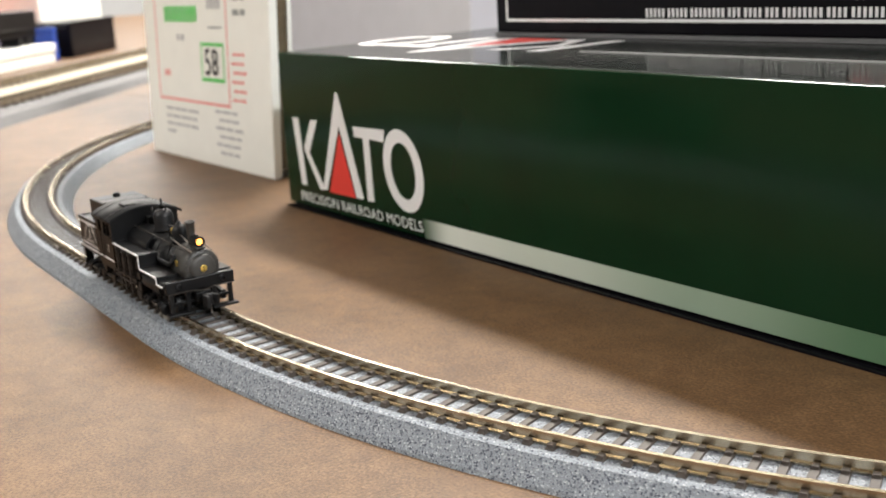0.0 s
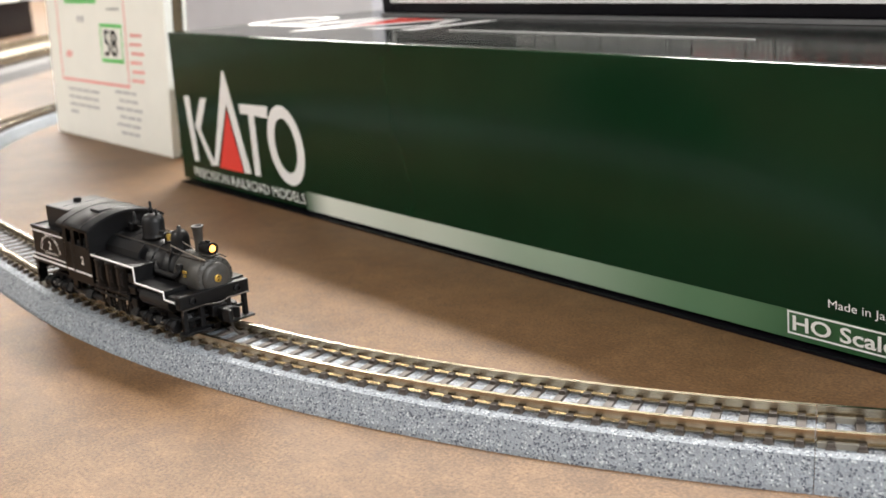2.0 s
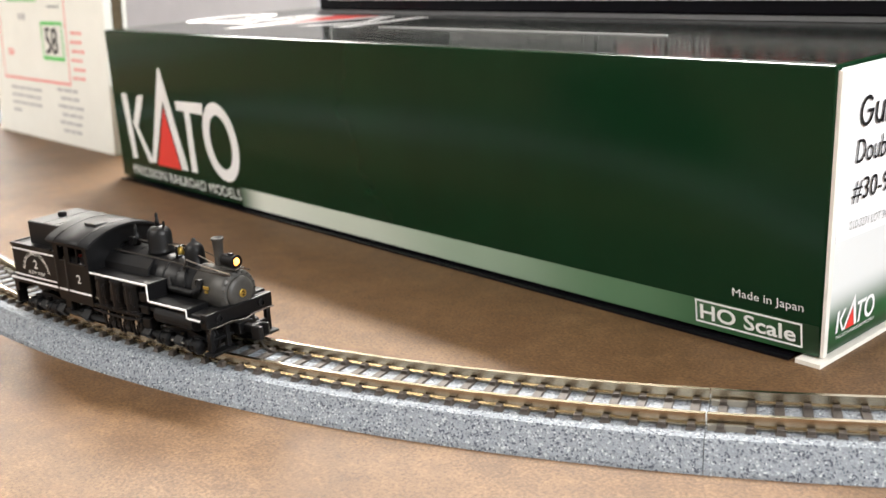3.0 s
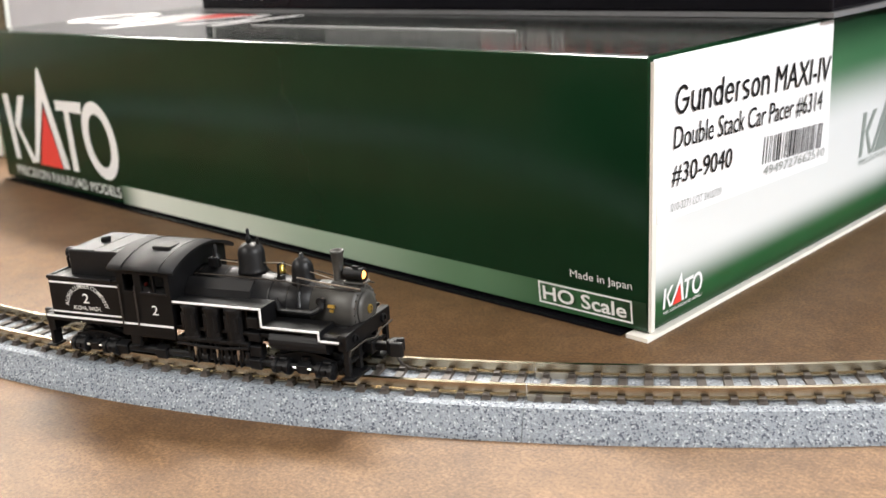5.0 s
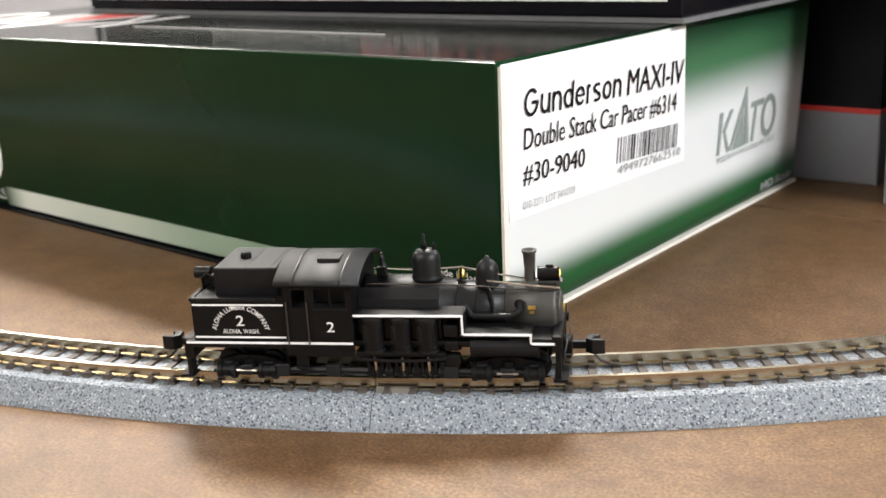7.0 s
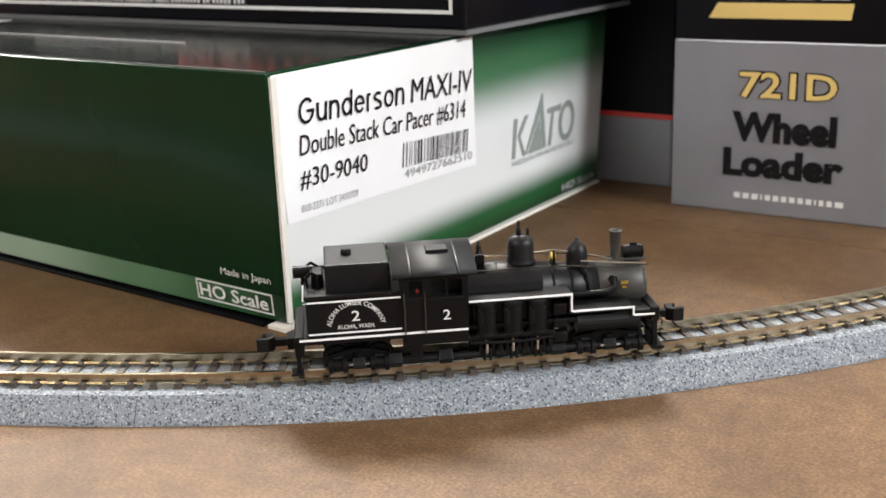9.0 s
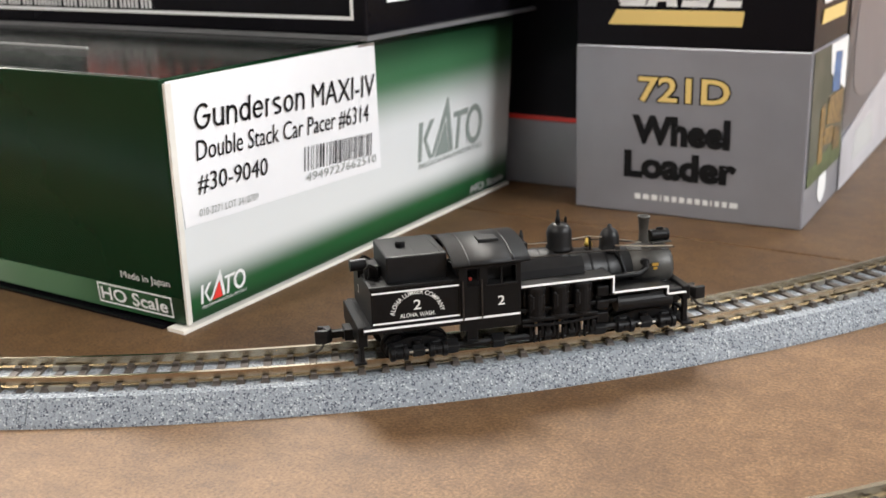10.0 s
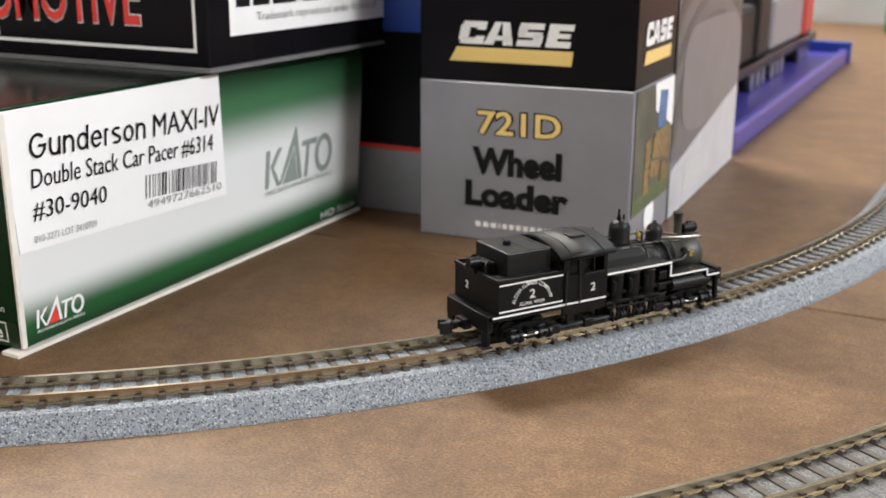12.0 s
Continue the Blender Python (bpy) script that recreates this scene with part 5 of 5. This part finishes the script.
    writing("lettering", "2", M["loco"], t, v3(35.28, BY - 0.4, 10.6), (0, 1, 0), (0, 0, 1), 0.0008, 0.0010, 0.0, 0.00003)
    writing("lettering", "2", M["decal"], t, v3(-31.45, 4.5, 11.2), (0, -1, 0), (0, 0, 1), 0.0013, 0.0018, 0.02, 0.00003)
    # trucks with wheel sets
    for xc, half in ((-22.3, 3.9), (25.6, 4.6)):
        tr = part("truck", bx(xc - half - 2.0, xc + half + 2.0, -4.0, 4.0, 2.4, 4.6, bev=0.3), L, t)
        for sgn in (-1, 1):
            y = sgn * 6.6
            part("side_frame", side_plate([(xc - half - 2.4, 1.8), (xc - half + 1.2, 1.2), (xc - 1.6, 1.0), (xc + 1.6, 1.0), (xc + half - 1.2, 1.2), (xc + half + 2.4, 1.8), (xc + half + 2.0, 3.6), (xc + 1.8, 4.6), (xc - 1.8, 4.6), (xc - half - 2.0, 3.6)], y - 0.5, y + 0.5), L, tr)
            for dx in (-half, half):
                part("axle_box", bx(xc + dx - 1.0, xc + dx + 1.0, min(y, y + sgn * 1.2), max(y, y + sgn * 1.2), 1.2, 3.6, bev=0.25), SB, tr)
                part("journal", lathe([(0.8e-3, -0.3e-3), (0.8e-3, 0.3e-3)], v3(xc + dx, y + sgn * 1.2, 2.4), axis="y", seg=14), SB, tr)
            part("spring", tube(v3(xc, y + sgn * 0.5, 1.6), v3(xc, y + sgn * 0.5, 4.0), 0.0009, seg=12), L, tr)
        for dx in (-half, half):
            bm = bmesh.new()
            for sgn in (-1, 1):
                add_lathe(bm, [(2.9e-3, -0.3e-3), (2.9e-3, 0.0), (2.45e-3, 0.1e-3), (2.4e-3, 1.1e-3), (1.9e-3, 1.15e-3)] if sgn > 0 else [(1.9e-3, -1.15e-3), (2.4e-3, -1.1e-3), (2.45e-3, -0.1e-3), (2.9e-3, 0.0), (2.9e-3, 0.3e-3)], v3(0, sgn * 4.4, 0), axis="y", seg=24)
                for k in range(6):
                    a = math.pi * k / 3
                    add_tube(bm, v3(1.5 * math.cos(a), sgn * 5.4, 1.5 * math.sin(a)), v3(1.5 * math.cos(a), sgn * 5.65, 1.5 * math.sin(a)), 0.0003, seg=6)
            add_tube(bm, v3(0, -5.8, 0), v3(0, 5.8, 0), 0.0006, seg=10)
            w_ = part("wheel_set", bm, [M["loco_soft"]], t, "small steel wheels on one axle")
            w_.location = v3(xc + dx, 0, 2.42)
            WHEELS.append((w_, xc + dx))
            part("gear_case", lathe([(0.9e-3, -1.9e-3), (1.45e-3, -1.7e-3), (1.45e-3, -0.9e-3), (1.2e-3, -0.8e-3), (1.2e-3, 0.8e-3), (1.55e-3, 0.9e-3), (1.55e-3, 1.7e-3), (0.9e-3, 1.9e-3)], v3(xc + dx, -8.1, 2.0), axis="x", seg=18), L, tr)
            part("case_bolt", bx(xc + dx - 0.5, xc + dx + 0.5, -9.5, -9.1, 1.5, 2.5, bev=0.15), L, tr)
        sh = part("line_shaft", bmesh.new(), M["loco_soft"], t)
        bm = bmesh.new()
        add_tube(bm, v3(xc - half - 1.6, 0, 0), v3(xc + half + 1.6, 0, 0), 0.0006, seg=8)
        add_box(bm, *mm(xc - 1.2, xc + 1.2, -0.9, 0.9, -0.9, 0.9), bev=0.0002)
        bm.to_mesh(sh.data)
        bm.free()
        sh.location = v3(0, -8.2, 2.2)
        SHAFTS.append(sh)
        part("bright_rod", tube(v3(xc - 1.9, -8.9, 2.3), v3(xc + 1.9, -8.9, 2.3), 0.00022, seg=10), M["steel"], tr, "bright steel rod")
    md = part("line_shaft", bmesh.new(), M["loco_soft"], t)
    bm = bmesh.new()
    add_tube(bm, v3(-17.0, 0, 0), v3(20.0, 0, 0), 0.0007, seg=8)
    for x in (-15.5, -6.0, 15.5):
        add_box(bm, *mm(x - 1.3, x + 1.3, -1.1, 1.1, -1.1, 1.1), bev=0.0002)
    bm.to_mesh(md.data)
    bm.free()
    md.location = v3(0, -8.0, 2.2)
    SHAFTS.append(md)
    return t


loco = shay()

# ---------------------------------------------------------------- what moves
# degrees round the loop at the start, and degrees a second
START, RATE = -95.43, 5.2656


def loco_pose(tm):
    s = s_of(START + RATE * tm)
    a, _ = track_point(s + 0.0256)
    b, _ = track_point(s - 0.0223)
    d = a - b
    m = (a * 0.0223 + b * 0.0256) / 0.0479
    return pose(m.x, m.y, RAILTOP, 0, 0, math.degrees(math.atan2(d.y, d.x)))


def motions():
    ticks = [i * 0.1 for i in range(121)]
    walk(loco, [(i * 0.5, loco_pose(i * 0.5)) for i in range(25)])
    turn = radians(RATE) * RAD / 0.00242
    for w_, x in WHEELS:
        walk(w_, [(tm, pose(x * 0.001, 0, 0.00242, 0, math.degrees(turn * tm), 0)) for tm in ticks])
    for sh in SHAFTS:
        loc = sh.location.copy()
        walk(sh, [(tm, pose(loc.x, loc.y, loc.z, math.degrees(1.05 * turn * tm), 0, 0)) for tm in ticks])


motions()
